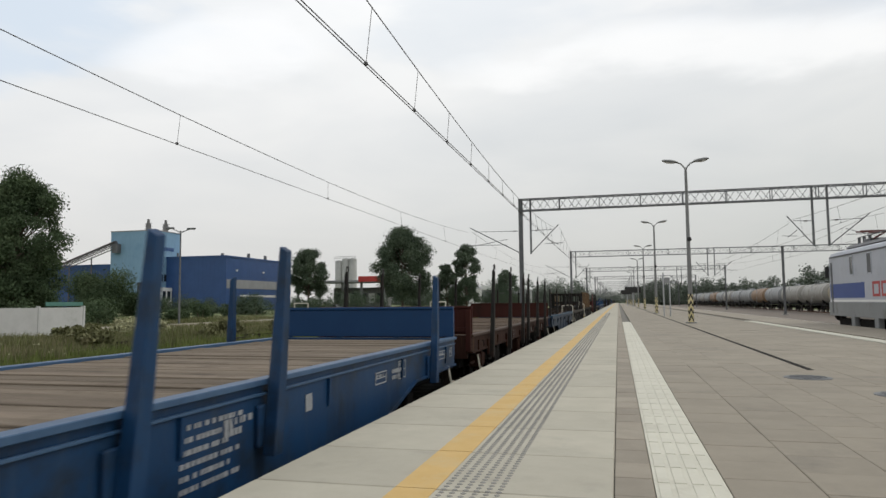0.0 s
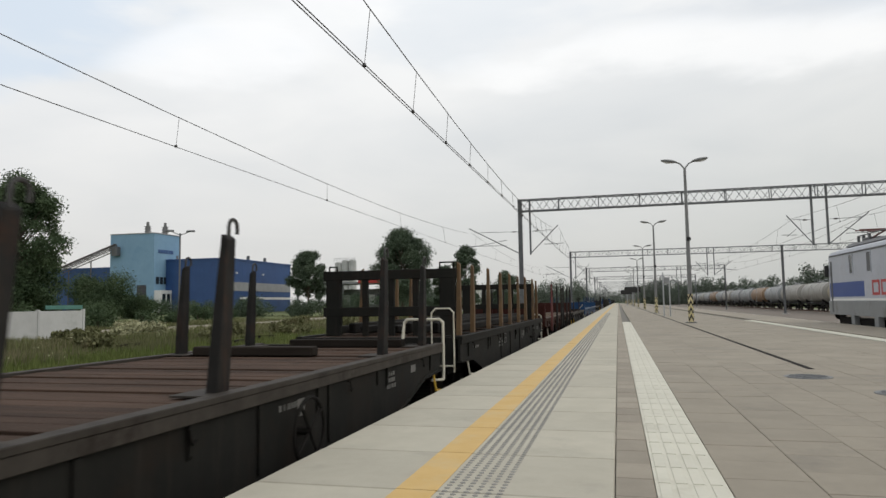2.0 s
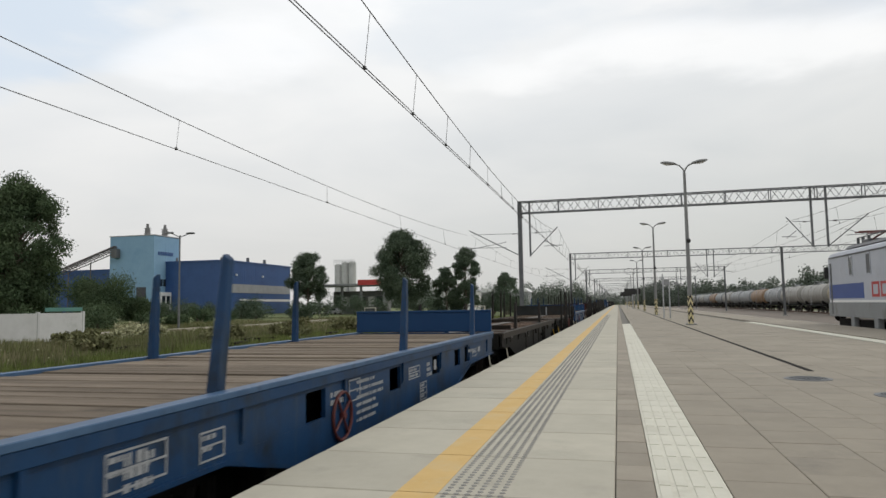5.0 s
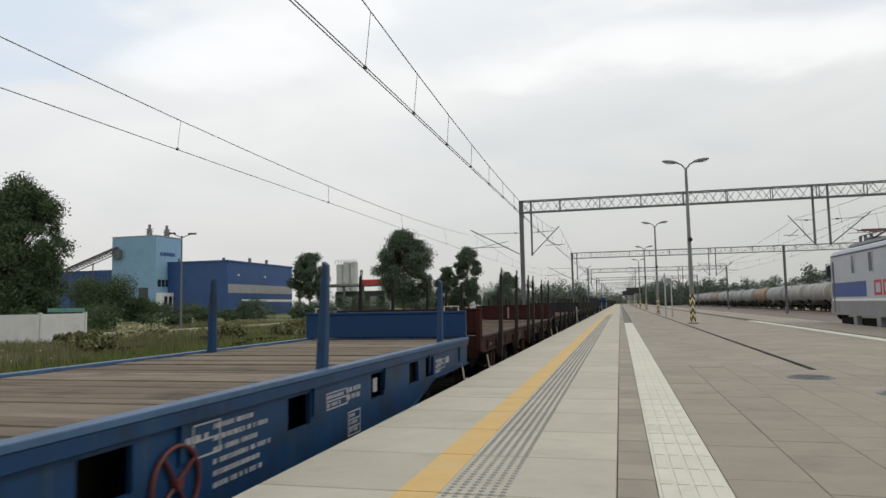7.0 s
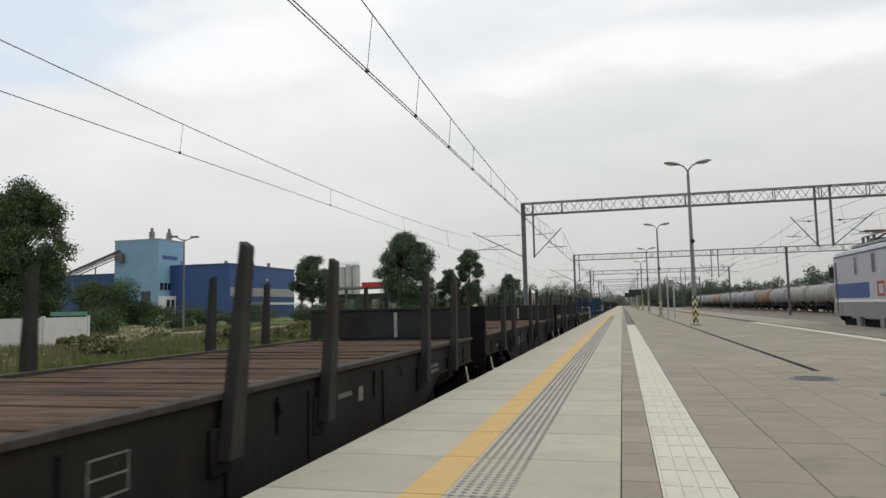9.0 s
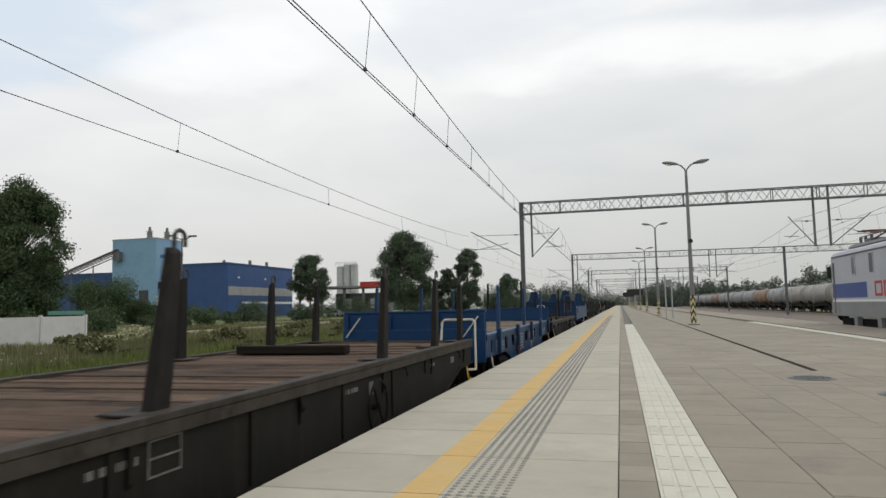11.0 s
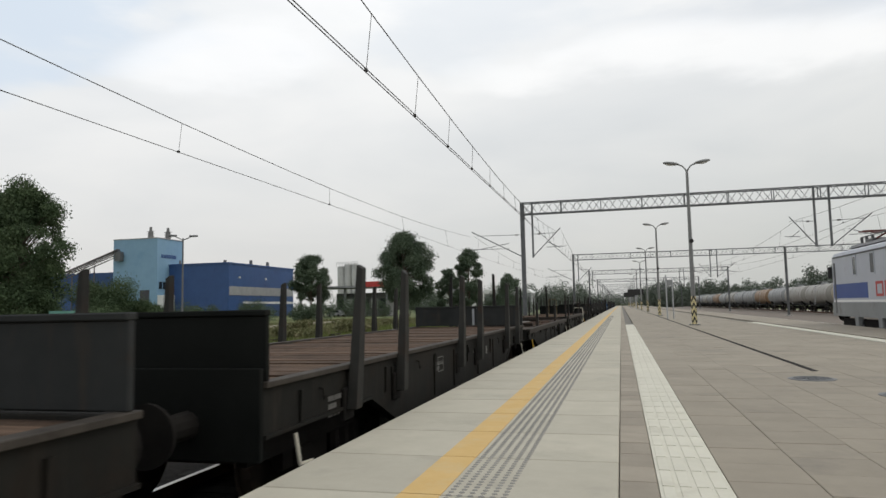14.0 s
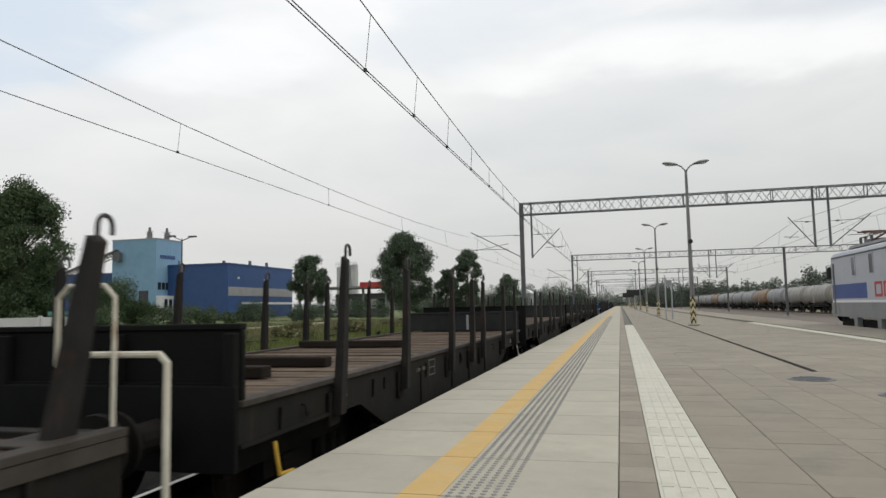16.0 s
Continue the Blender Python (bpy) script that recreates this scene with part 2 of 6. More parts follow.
M = {
    "slab": surface("concrete_slab", (0.3753, 0.3511, 0.2836), (0.4363, 0.4103, 0.3341), 2.5, 0.85, 0.15, spots=(0.3316, 0.3130, 0.2564), spot_scale=0.9, vary=0.05, fine=90),
    "paver": surface("paver", (0.2158, 0.1880, 0.1440), (0.2616, 0.2280, 0.1757), 3.0, 0.72, 0.2, spots=(0.1828, 0.1610, 0.1280), spot_scale=1.3, vary=0.06, fine=90),
    "pavers": surface("pavers", (0.2222, 0.1945, 0.1487), (0.2799, 0.2442, 0.1883), 0.9, 0.72, 0.2, spots=(0.1812, 0.1602, 0.1289), spot_scale=0.35, vary=0.06, fine=60, island=True),
    "border": surface("border_paver", (0.2367, 0.2068, 0.1634), (0.2958, 0.2619, 0.2084), 3.0, 0.85, 0.2, vary=0.12, fine=90),
    "joint": surface("joint_sand", (0.13, 0.122, 0.108), (0.19, 0.178, 0.155), 8.0, 0.95, 0.3),
    "white_tile": surface("white_tile", (0.5152, 0.4984, 0.4147), (0.5796, 0.5618, 0.4740), 4.0, 0.7, 0.1, spots=(0.4416, 0.4169, 0.3386), spot_scale=1.2, vary=0.04),
    "yellow": surface("yellow_tile", (0.5225, 0.3384, 0.1104), (0.5700, 0.3854, 0.1472), 4.0, 0.75, 0.1, spots=(0.5100, 0.3900, 0.2000), spot_scale=2.5, spot_lo=0.50, spot_hi=0.72),
    "stud": surface("stud", (0.1950, 0.1901, 0.1755), (0.2633, 0.2535, 0.2291), 4.0, 0.7, 0.1),
    "concrete": surface("concrete", (0.30, 0.295, 0.28), (0.40, 0.39, 0.37), 1.5, 0.9, 0.3, spots=(0.22, 0.22, 0.20), spot_scale=0.6),
    "fence": surface("fence_concrete", (0.46, 0.46, 0.45), (0.54, 0.54, 0.53), 1.0, 0.9, 0.2, spots=(0.36, 0.37, 0.35), spot_scale=0.5, vary=0.05),
    "galv": surface("galvanised", (0.34, 0.35, 0.36), (0.44, 0.45, 0.46), 6.0, 0.5, 0.05, 0.5),
    "gantry": surface("gantry_steel", (0.11, 0.115, 0.12), (0.17, 0.175, 0.18), 4.0, 0.6, 0.1, 0.3),
    "wire": surface("wire", (0.05, 0.05, 0.05), (0.09, 0.085, 0.08), 4.0, 0.5, 0.0, 0.6),
    "insulator": surface("insulator", (0.06, 0.05, 0.045), (0.10, 0.07, 0.06), 4.0, 0.3, 0.0),
    "ballast": surface("ballast", (0.1105, 0.0913, 0.0760), (0.2210, 0.1909, 0.1600), 14.0, 0.95, 1.0, spots=(0.1190, 0.0747, 0.0480), spot_scale=0.8, fine=25),
    "sleeper": surface("sleeper", (0.26, 0.25, 0.23), (0.34, 0.33, 0.31), 5.0, 0.9, 0.3),
    "rail": surface("rail", (0.12, 0.07, 0.045), (0.19, 0.11, 0.07), 10.0, 0.7, 0.2, 0.3),
    "rail_top": surface("rail_top", (0.45, 0.43, 0.41), (0.55, 0.53, 0.5), 10.0, 0.3, 0.0, 1.0),
    "ground": surface("grass_ground", (0.075, 0.105, 0.032), (0.150, 0.170, 0.062), 0.25, 0.95, 0.6, spots=(0.190, 0.165, 0.095), spot_scale=0.06, spot_lo=0.6, spot_hi=0.75, fine=3),
    "dirt": surface("dirt", (0.2210, 0.1955, 0.1445), (0.3060, 0.2720, 0.2125), 0.8, 0.95, 0.4, spots=(0.1360, 0.1445, 0.0765), spot_scale=0.35, fine=6),
    "pantograph": surface("pantograph_paint", (0.10, 0.03, 0.028), (0.15, 0.05, 0.04), 4.0, 0.6, 0.1),
    "grass": surface("grass_blades", (0.090, 0.122, 0.034), (0.160, 0.178, 0.060), 0.15, 0.8, 0.0, spots=(0.200, 0.180, 0.085), spot_scale=0.08, spot_lo=0.55, spot_hi=0.72, vary=0.24, island=True, gloss=0.15),
    "dry_grass": surface("dry_weedy_grass", (0.105, 0.112, 0.052), (0.185, 0.178, 0.095), 0.12, 0.85, 0.0, spots=(0.245, 0.205, 0.130), spot_scale=0.10, spot_lo=0.50, spot_hi=0.68, vary=0.24, island=True, gloss=0.1),
    "weed": surface("weed_heads", (0.30, 0.30, 0.17), (0.42, 0.41, 0.27), 0.4, 0.8, 0.0, vary=0.2, island=True, gloss=0.15),
    "leaf": surface("leaf", (0.050, 0.080, 0.044), (0.100, 0.132, 0.070), 0.35, 0.85, 0.0, vary=0.22, island=True, gloss=0.1),
    # middle and far leaves: aerial haze put into the colour, more with distance
    "leaf_mid_haze": surface("leaf_mid_haze", (0.066, 0.094, 0.064), (0.110, 0.140, 0.092), 0.3, 0.85, 0.0, vary=0.18, island=True, gloss=0.1),
    "leaf_far_haze": surface("leaf_far_haze", (0.115, 0.138, 0.112), (0.145, 0.168, 0.134), 0.2, 0.9, 0.0, vary=0.10, island=True, gloss=0.05),
    "bark": surface("bark", (0.07, 0.055, 0.04), (0.13, 0.105, 0.08), 4.0, 0.95, 0.6, stretch=(1, 1, 0.2)),
    "sky_blue": surface("sky_blue_sheet", (0.180, 0.318, 0.450), (0.214, 0.360, 0.496), 0.4, 0.6, 0.05, spots=(0.150, 0.290, 0.430), spot_scale=0.15, streak=(0.140, 0.262, 0.385), streak_lo=0.55, streak_hi=0.80),
    "deep_blue": surface("deep_blue_sheet", (0.020, 0.062, 0.185), (0.028, 0.080, 0.225), 0.4, 0.5, 0.05, spots=(0.02, 0.05, 0.16), spot_scale=0.2),
    "grey_sheet": surface("grey_sheet", (0.24, 0.245, 0.25), (0.31, 0.315, 0.32), 0.5, 0.6, 0.05),
    "white_sheet": surface("white_sheet", (0.62, 0.62, 0.61), (0.70, 0.70, 0.69), 0.5, 0.6, 0.05, spots=(0.5, 0.5, 0.48), spot_scale=0.3),
    "silo_grey": surface("silo_grey", (0.42, 0.42, 0.41), (0.50, 0.50, 0.49), 0.5, 0.7, 0.05, spots=(0.34, 0.34, 0.33), spot_scale=0.4),
    "conveyor_steel": surface("conveyor_steel", (0.085, 0.078, 0.075), (0.13, 0.12, 0.115), 1.0, 0.8, 0.05, spots=(0.07, 0.045, 0.035), spot_scale=0.6),
    "vent_grey": surface("vent_grey", (0.13, 0.13, 0.13), (0.20, 0.20, 0.20), 1.0, 0.6, 0.05),
    "red_sheet": surface("red_sheet", (0.42, 0.035, 0.03), (0.50, 0.05, 0.04), 0.5, 0.5, 0.05),
    "dark_glass": surface("dark_glass", (0.015, 0.02, 0.025), (0.03, 0.035, 0.04), 1.0, 0.1, 0.0),
    "black": surface("black_paint", (0.012, 0.012, 0.012), (0.022, 0.021, 0.02), 3.0, 0.6, 0.05),
    "yellow_paint": surface("yellow_paint", (0.58, 0.50, 0.27), (0.66, 0.57, 0.32), 3.0, 0.6, 0.05),
    "lamp_glass": surface("lamp_glass", (0.55, 0.55, 0.53), (0.62, 0.62, 0.60), 3.0, 0.3, 0.0),
    "blue": surface("blue_wagon_paint", (0.0039, 0.0292, 0.0839), (0.0059, 0.0396, 0.1071), 1.2, 0.5, 0.08, spots=(0.0100, 0.0165, 0.0240), spot_scale=1.3, spot_lo=0.47, spot_hi=0.68, gloss=0.25, streak=(0.030, 0.052, 0.085), streak_lo=0.52, streak_hi=0.78),
    "blue_bright": surface("bright_blue_wagon_paint", (0.0042, 0.0328, 0.1002), (0.0058, 0.0413, 0.1170), 1.0, 0.45, 0.05, spots=(0.0081, 0.0269, 0.0514), spot_scale=0.9, spot_lo=0.6, spot_hi=0.85, gloss=0.25),
    "blue_old": surface("faded_blue_wagon_paint", (0.0040, 0.0185, 0.0430), (0.0075, 0.0280, 0.0600), 1.6, 0.65, 0.2, spots=(0.0144, 0.0130, 0.0115), spot_scale=1.6, spot_lo=0.5, spot_hi=0.68, streak=(0.020, 0.029, 0.040), streak_lo=0.50, streak_hi=0.76),
    "brown": surface("rust_brown_wagon_paint", (0.0201, 0.0080, 0.0053), (0.0335, 0.0134, 0.0089), 1.8, 0.8, 0.25, spots=(0.0510, 0.0240, 0.0120), spot_scale=1.8, spot_lo=0.56, spot_hi=0.72, gloss=0.15, streak=(0.0713, 0.0375, 0.0195), streak_lo=0.52, streak_hi=0.74),
    "red_brown": surface("red_brown_board", (0.0350, 0.0094, 0.0072), (0.0457, 0.0134, 0.0099), 1.4, 0.75, 0.1, spots=(0.0242, 0.0094, 0.0069), spot_scale=1.2, gloss=0.15, streak=(0.0208, 0.0096, 0.0072), streak_lo=0.50, streak_hi=0.75),
    "dark": surface("sooty_grey_wagon_paint", (0.0086, 0.0086, 0.0075), (0.0159, 0.0154, 0.0130), 1.6, 0.8, 0.2, spots=(0.0174, 0.0121, 0.0086), spot_scale=1.4, spot_lo=0.5, spot_hi=0.72, gloss=0.15, streak=(0.023, 0.020, 0.016), streak_lo=0.52, streak_hi=0.76),
    "dark_board": surface("dark_board", (0.0187, 0.0206, 0.0206), (0.0318, 0.0337, 0.0337), 1.6, 0.75, 0.1, spots=(0.0328, 0.0262, 0.0206), spot_scale=1.4, gloss=0.15, streak=(0.046, 0.038, 0.030), streak_lo=0.54, streak_hi=0.76),
    # darker board copy: the weaker light on front ends put into the colour
    "shaded_board": surface("greenish_shaded_board", (0.0058, 0.0066, 0.0060), (0.0105, 0.0115, 0.0105), 1.5, 0.8, 0.1, spots=(0.0140, 0.0115, 0.0090), spot_scale=1.2, spot_lo=0.6, spot_hi=0.8, gloss=0.08),
    "slate": surface("slate_grey_board", (0.0169, 0.0200, 0.0239), (0.0261, 0.0298, 0.0344), 1.5, 0.7, 0.1, spots=(0.0154, 0.0154, 0.0160), spot_scale=1.0, gloss=0.15, streak=(0.040, 0.038, 0.036), streak_lo=0.55, streak_hi=0.78),
    "soot": surface("soot", (0.0072, 0.0066, 0.0060), (0.0168, 0.0150, 0.0132), 3.0, 0.9, 0.2, gloss=0.15),
    "wheel": surface("wheel_steel", (0.05, 0.04, 0.034), (0.09, 0.07, 0.055), 4.0, 0.6, 0.1, 0.4),
    "plank": surface("weathered_plank", (0.058, 0.041, 0.029), (0.160, 0.120, 0.088), 2.2, 0.9, 0.5, spots=(0.033, 0.024, 0.018), spot_scale=1.2, spot_lo=0.52, spot_hi=0.68, stretch=(0.5, 3, 3), vary=0.30, gloss=0.15),
    "plank_tan": surface("tan_plank", (0.120, 0.096, 0.072), (0.225, 0.184, 0.142), 2.0, 0.9, 0.5, spots=(0.080, 0.064, 0.050), spot_scale=1.2, spot_lo=0.55, spot_hi=0.72, stretch=(0.5, 3, 3), vary=0.22, gloss=0.15),
    "plank_red": surface("reddish_plank", (0.048, 0.031, 0.022), (0.140, 0.094, 0.066), 2.0, 0.9, 0.5, spots=(0.026, 0.019, 0.015), spot_scale=1.1, spot_lo=0.5, spot_hi=0.66, stretch=(0.5, 3, 3), vary=0.30, gloss=0.15),
    "timber": surface("dark_timber", (0.0144, 0.0110, 0.0086), (0.0288, 0.0230, 0.0187), 3.0, 0.95, 0.5, stretch=(0.3, 3, 3), vary=0.25, gloss=0.15),
    "strip": surface("worn_steel_strip", (0.0760, 0.0640, 0.0528), (0.1200, 0.1024, 0.0864), 2.0, 0.7, 0.15, 0.1, spots=(0.0480, 0.0320, 0.0240), spot_scale=1.5),
    "stake": surface("stake_steel", (0.0098, 0.0094, 0.0090), (0.0202, 0.0188, 0.0170), 3.0, 0.7, 0.1, spots=(0.0381, 0.0202, 0.0134), spot_scale=2.2, spot_lo=0.55, spot_hi=0.75, gloss=0.15, streak=(0.045, 0.026, 0.018), streak_lo=0.55, streak_hi=0.75),
    "stake_grey": surface("grey_stake_steel", (0.0206, 0.0206, 0.0188), (0.0343, 0.0336, 0.0302), 3.0, 0.75, 0.15, spots=(0.0309, 0.0206, 0.0155), spot_scale=2.2, gloss=0.15),
    "stake_rust": surface("ochre_stake", (0.080, 0.046, 0.019), (0.130, 0.074, 0.031), 3.0, 0.8, 0.15, spots=(0.040, 0.026, 0.016), spot_scale=2.0),
    "cream": surface("cream_handrail", (0.50, 0.47, 0.38), (0.60, 0.57, 0.47), 5.0, 0.6, 0.05, spots=(0.35, 0.27, 0.18), spot_scale=6.0),
    "yellow_rail": surface("yellow_handrail", (0.1200, 0.0900, 0.0390), (0.1560, 0.1140, 0.0510), 5.0, 0.6, 0.05),
    "blue_edge": surface("worn_blue_edge", (0.0208, 0.0640, 0.1400), (0.0440, 0.1000, 0.1880), 5.0, 0.5, 0.05, spots=(0.0160, 0.0400, 0.0880), spot_scale=2.0),
    "dark_edge": surface("worn_grey_edge", (0.0303, 0.0261, 0.0222), (0.0566, 0.0489, 0.0415), 5.0, 0.7, 0.1, spots=(0.0162, 0.0119, 0.0096), spot_scale=2.0, gloss=0.15),
    "brown_edge": surface("worn_brown_edge", (0.0351, 0.0187, 0.0130), (0.0608, 0.0335, 0.0225), 5.0, 0.8, 0.1, spots=(0.0187, 0.0112, 0.0086), spot_scale=2.0),
    "faint": surface("worn_marking", (0.07, 0.068, 0.062), (0.16, 0.155, 0.145), 9.0, 0.8, 0.0),
    "wheel_red": surface("dull_red_handwheel", (0.0600, 0.0090, 0.0084), (0.0960, 0.0150, 0.0120), 6.0, 0.6, 0.0),
    "plank_rust": surface("rusty_plank", (0.085, 0.045, 0.030), (0.19, 0.105, 0.070), 2.2, 0.9, 0.5, spots=(0.05, 0.032, 0.024), spot_scale=1.6, stretch=(0.5, 3, 3), vary=0.36, gloss=0.15),
    # shade under the passing train put into the ballast and sleeper colours
    "shaded_ballast": surface("shaded_ballast", (0.012, 0.011, 0.010), (0.032, 0.028, 0.025), 14.0, 0.95, 1.0, spots=(0.016, 0.013, 0.011), spot_scale=0.8, fine=25, gloss=0.1),
    "shaded_sleeper": surface("shaded_sleeper", (0.025, 0.023, 0.021), (0.045, 0.041, 0.037), 5.0, 0.9, 0.3, gloss=0.1),
    "stake_red": surface("rust_red_stake", (0.065, 0.011, 0.010), (0.11, 0.020, 0.016), 3.0, 0.7, 0.1, spots=(0.05, 0.02, 0.015), spot_scale=2.2),
    "lamp_grey": surface("lamp_post_grey", (0.17, 0.172, 0.17), (0.23, 0.232, 0.23), 5.0, 0.55, 0.05, 0.3),
    "plank_dark": surface("dark_brown_plank", (0.0340, 0.0213, 0.0153), (0.0850, 0.0527, 0.0365), 2.0, 0.9, 0.5, spots=(0.0170, 0.0127, 0.0102), spot_scale=1.0, stretch=(0.5, 3, 3), vary=0.30, gloss=0.15),
    "hook": surface("dull_hook_steel", (0.030, 0.029, 0.028), (0.055, 0.052, 0.050), 6.0, 0.6, 0.05, 0.3),
    "blue_old_edge": surface("worn_faded_blue_edge", (0.013, 0.040, 0.074), (0.024, 0.062, 0.104), 4.0, 0.65, 0.1, spots=(0.0240, 0.0256, 0.0272), spot_scale=1.8, gloss=0.2),
    "teal": surface("teal_strip", (0.07, 0.19, 0.16), (0.10, 0.24, 0.20), 2.0, 0.7, 0.05),
    "marking": surface("white_marking", (0.2160, 0.2280, 0.2400), (0.3120, 0.3240, 0.3360), 6.0, 0.7, 0.0),
    "white": surface("white_paint", (0.66, 0.66, 0.64), (0.74, 0.74, 0.72), 6.0, 0.6, 0.0),
    "red": surface("red_paint", (0.36, 0.03, 0.03), (0.44, 0.045, 0.04), 6.0, 0.5, 0.0),
    "amber": surface("amber_handle", (0.55, 0.33, 0.03), (0.65, 0.42, 0.05), 6.0, 0.5, 0.0),
    "loco_grey": surface("loco_light_grey", (0.3740, 0.3910, 0.4350), (0.4250, 0.4420, 0.4872), 0.8, 0.45, 0.03, spots=(0.3230, 0.3315, 0.3654), spot_scale=0.7),
    "loco_blue": surface("loco_blue", (0.0180, 0.0510, 0.2106), (0.0270, 0.0680, 0.2496), 0.8, 0.4, 0.03),
    "loco_dark": surface("loco_dark_grey", (0.0780, 0.0810, 0.0840), (0.1080, 0.1110, 0.1140), 1.5, 0.6, 0.05),
    "loco_skirt": surface("loco_skirt_grey", (0.1950, 0.2025, 0.2025), (0.2400, 0.2475, 0.2475), 1.0, 0.6, 0.05, spots=(0.1350, 0.1275, 0.1200), spot_scale=1.2),
    "loco_roof": surface("loco_roof", (0.1020, 0.1050, 0.1080), (0.1380, 0.1410, 0.1440), 1.5, 0.6, 0.05),
    "tank_grey": surface("grey_tank", (0.215, 0.222, 0.224), (0.280, 0.286, 0.286), 0.6, 0.5, 0.03, spots=(0.155, 0.155, 0.155), spot_scale=0.5),
    "tank_orange": surface("ochre_tank", (0.200, 0.125, 0.070), (0.260, 0.165, 0.092), 0.6, 0.5, 0.03, spots=(0.140, 0.098, 0.066), spot_scale=0.5),
    "tank_pale": surface("pale_tank", (0.250, 0.240, 0.215), (0.310, 0.298, 0.268), 0.6, 0.5, 0.03, spots=(0.180, 0.168, 0.148), spot_scale=0.5),
    "tank_cream": surface("cream_tank", (0.2720, 0.2312, 0.1525), (0.3264, 0.2788, 0.1856), 0.6, 0.5, 0.03, spots=(0.1904, 0.1564, 0.1061), spot_scale=0.5),
}


# ---- building helpers ----
def part(name, bm, mat, parent=None, label="", smooth=False):
    me = bpy.data.meshes.new(name)
    bmesh.ops.recalc_face_normals(bm, faces=bm.faces)
    bm.to_mesh(me)
    bm.free()
    me.materials.append(M[mat])
    if smooth:
        me.polygons.foreach_set("use_smooth", [True] * len(me.polygons))
        me.set_sharp_from_angle(angle=radians(40))
    return piece(name, me, parent, label)


def piece(name, me, parent=None, label="", at=None):
    ob = new(name, me)
    ob.parent = parent
    if label:
        ob["label"] = label
    if at is not None:
        ob.matrix_basis = at
    return ob


def root(name, label, category, group="", at=None, kind=""):
    ob = tagged(new(name), label, category, group, kind)
    ob.empty_display_size = 0.3
    if at is not None:
        ob.matrix_basis = at
    return ob


def box(bm, x0, x1, y0, y1, z0, z1, bevel=0.0):
    v = [bm.verts.new((x, y, z)) for x in (x0, x1) for y in (y0, y1) for z in (z0, z1)]
    f = [bm.faces.new([v[i] for i in q]) for q in ((0, 1, 3, 2), (4, 6, 7, 5), (0, 4, 5, 1), (2, 3, 7, 6), (0, 2, 6, 4), (1, 5, 7, 3))]
    if bevel:
        bmesh.ops.bevel(bm, geom=list({e for q in f for e in q.edges}), offset=bevel, segments=1, affect="EDGES")
    return bm


def tube(bm, p, q, r, r2=None, n=8, caps=True):
    p, q = Vector(p), Vector(q)
    d = q - p
    m = Matrix.Translation(p) @ d.to_track_quat("Z", "Y").to_matrix().to_4x4()
    r2 = r if r2 is None else r2
    a = [bm.verts.new(m @ Vector((math.cos(2 * math.pi * i / n) * r, math.sin(2 * math.pi * i / n) * r, 0))) for i in range(n)]
    b = [bm.verts.new(m @ Vector((math.cos(2 * math.pi * i / n) * r2, math.sin(2 * math.pi * i / n) * r2, d.length))) for i in range(n)]
    for i in range(n):
        bm.faces.new((a[i], a[(i + 1) % n], b[(i + 1) % n], b[i]))
    if caps:
        bm.faces.new(a[::-1])
        bm.faces.new(b)
    return bm


def bent(bm, pts, r, n=6):
    """One round bar bent through the given points; sharp folds are butted tubes."""
    p = [Vector(q) for q in pts]
    way = [(b - a).normalized() for a, b in zip(p, p[1:])]
    if any(d.dot(e) < 0.0 for d, e in zip(way, way[1:])):
        for a, b in zip(p, p[1:]):
            tube(bm, a, b, r, n=n)
        return bm
    mid = [way[0]] + [(d + e).normalized() for d, e in zip(way, way[1:])] + [way[-1]]
    side, rings = mid[0].orthogonal().normalized(), []
    for c, d in zip(p, mid):
        side = (side - d * side.dot(d)).normalized()
        up = d.cross(side)
        rings.append([bm.verts.new(c + (side * math.cos(2 * math.pi * i / n) + up * math.sin(2 * math.pi * i / n)) * r) for i in range(n)])
    for u, v in zip(rings, rings[1:]):
        for i in range(n):
            bm.faces.new((u[i], u[(i + 1) % n], v[(i + 1) % n], v[i]))
    bm.faces.new(rings[0][::-1])
    bm.faces.new(rings[-1])
    return bm


def prism(bm, outline, x0, x1, axis="x"):
    """A flat outline of (a, z) pairs given depth along x (a is y) or along y (a is x)."""
    put = (lambda a, z, d: (d, a, z)) if axis == "x" else (lambda a, z, d: (a, d, z))
    p = [bm.verts.new(put(a, z, x0)) for a, z in outline]
    q = [bm.verts.new(put(a, z, x1)) for a, z in outline]
    bm.faces.new(p[::-1])
    bm.faces.new(q)
    k = len(p)
    for i in range(k):
        bm.faces.new((p[i], p[(i + 1) % k], q[(i + 1) % k], q[i]))
    return bm


def B():
    return bmesh.new()


def mesh_of(name, bm, mat):
    me = bpy.data.meshes.new(name)
    bmesh.ops.recalc_face_normals(bm, faces=bm.faces)
    bm.to_mesh(me)
    bm.free()
    me.materials.append(M[mat])
    return me


def sheet(name, verts, faces, mat, parent=None, label=""):
    me = bpy.data.meshes.new(name)
    me.from_pydata(verts, [], faces)
    me.materials.append(M[mat])
    return piece(name, me, parent, label)


RAIL = -0.76      # rail head; the platform's top is z = 0
BED = -0.95
LAND = -1.15
TRACK_1, TRACK_2, TRACK_3, TRACK_4, TRACK_5 = -4.04, -10.0, 10.65, 14.6, 28.0
EDGE_L, EDGE_R = -2.2, 8.93


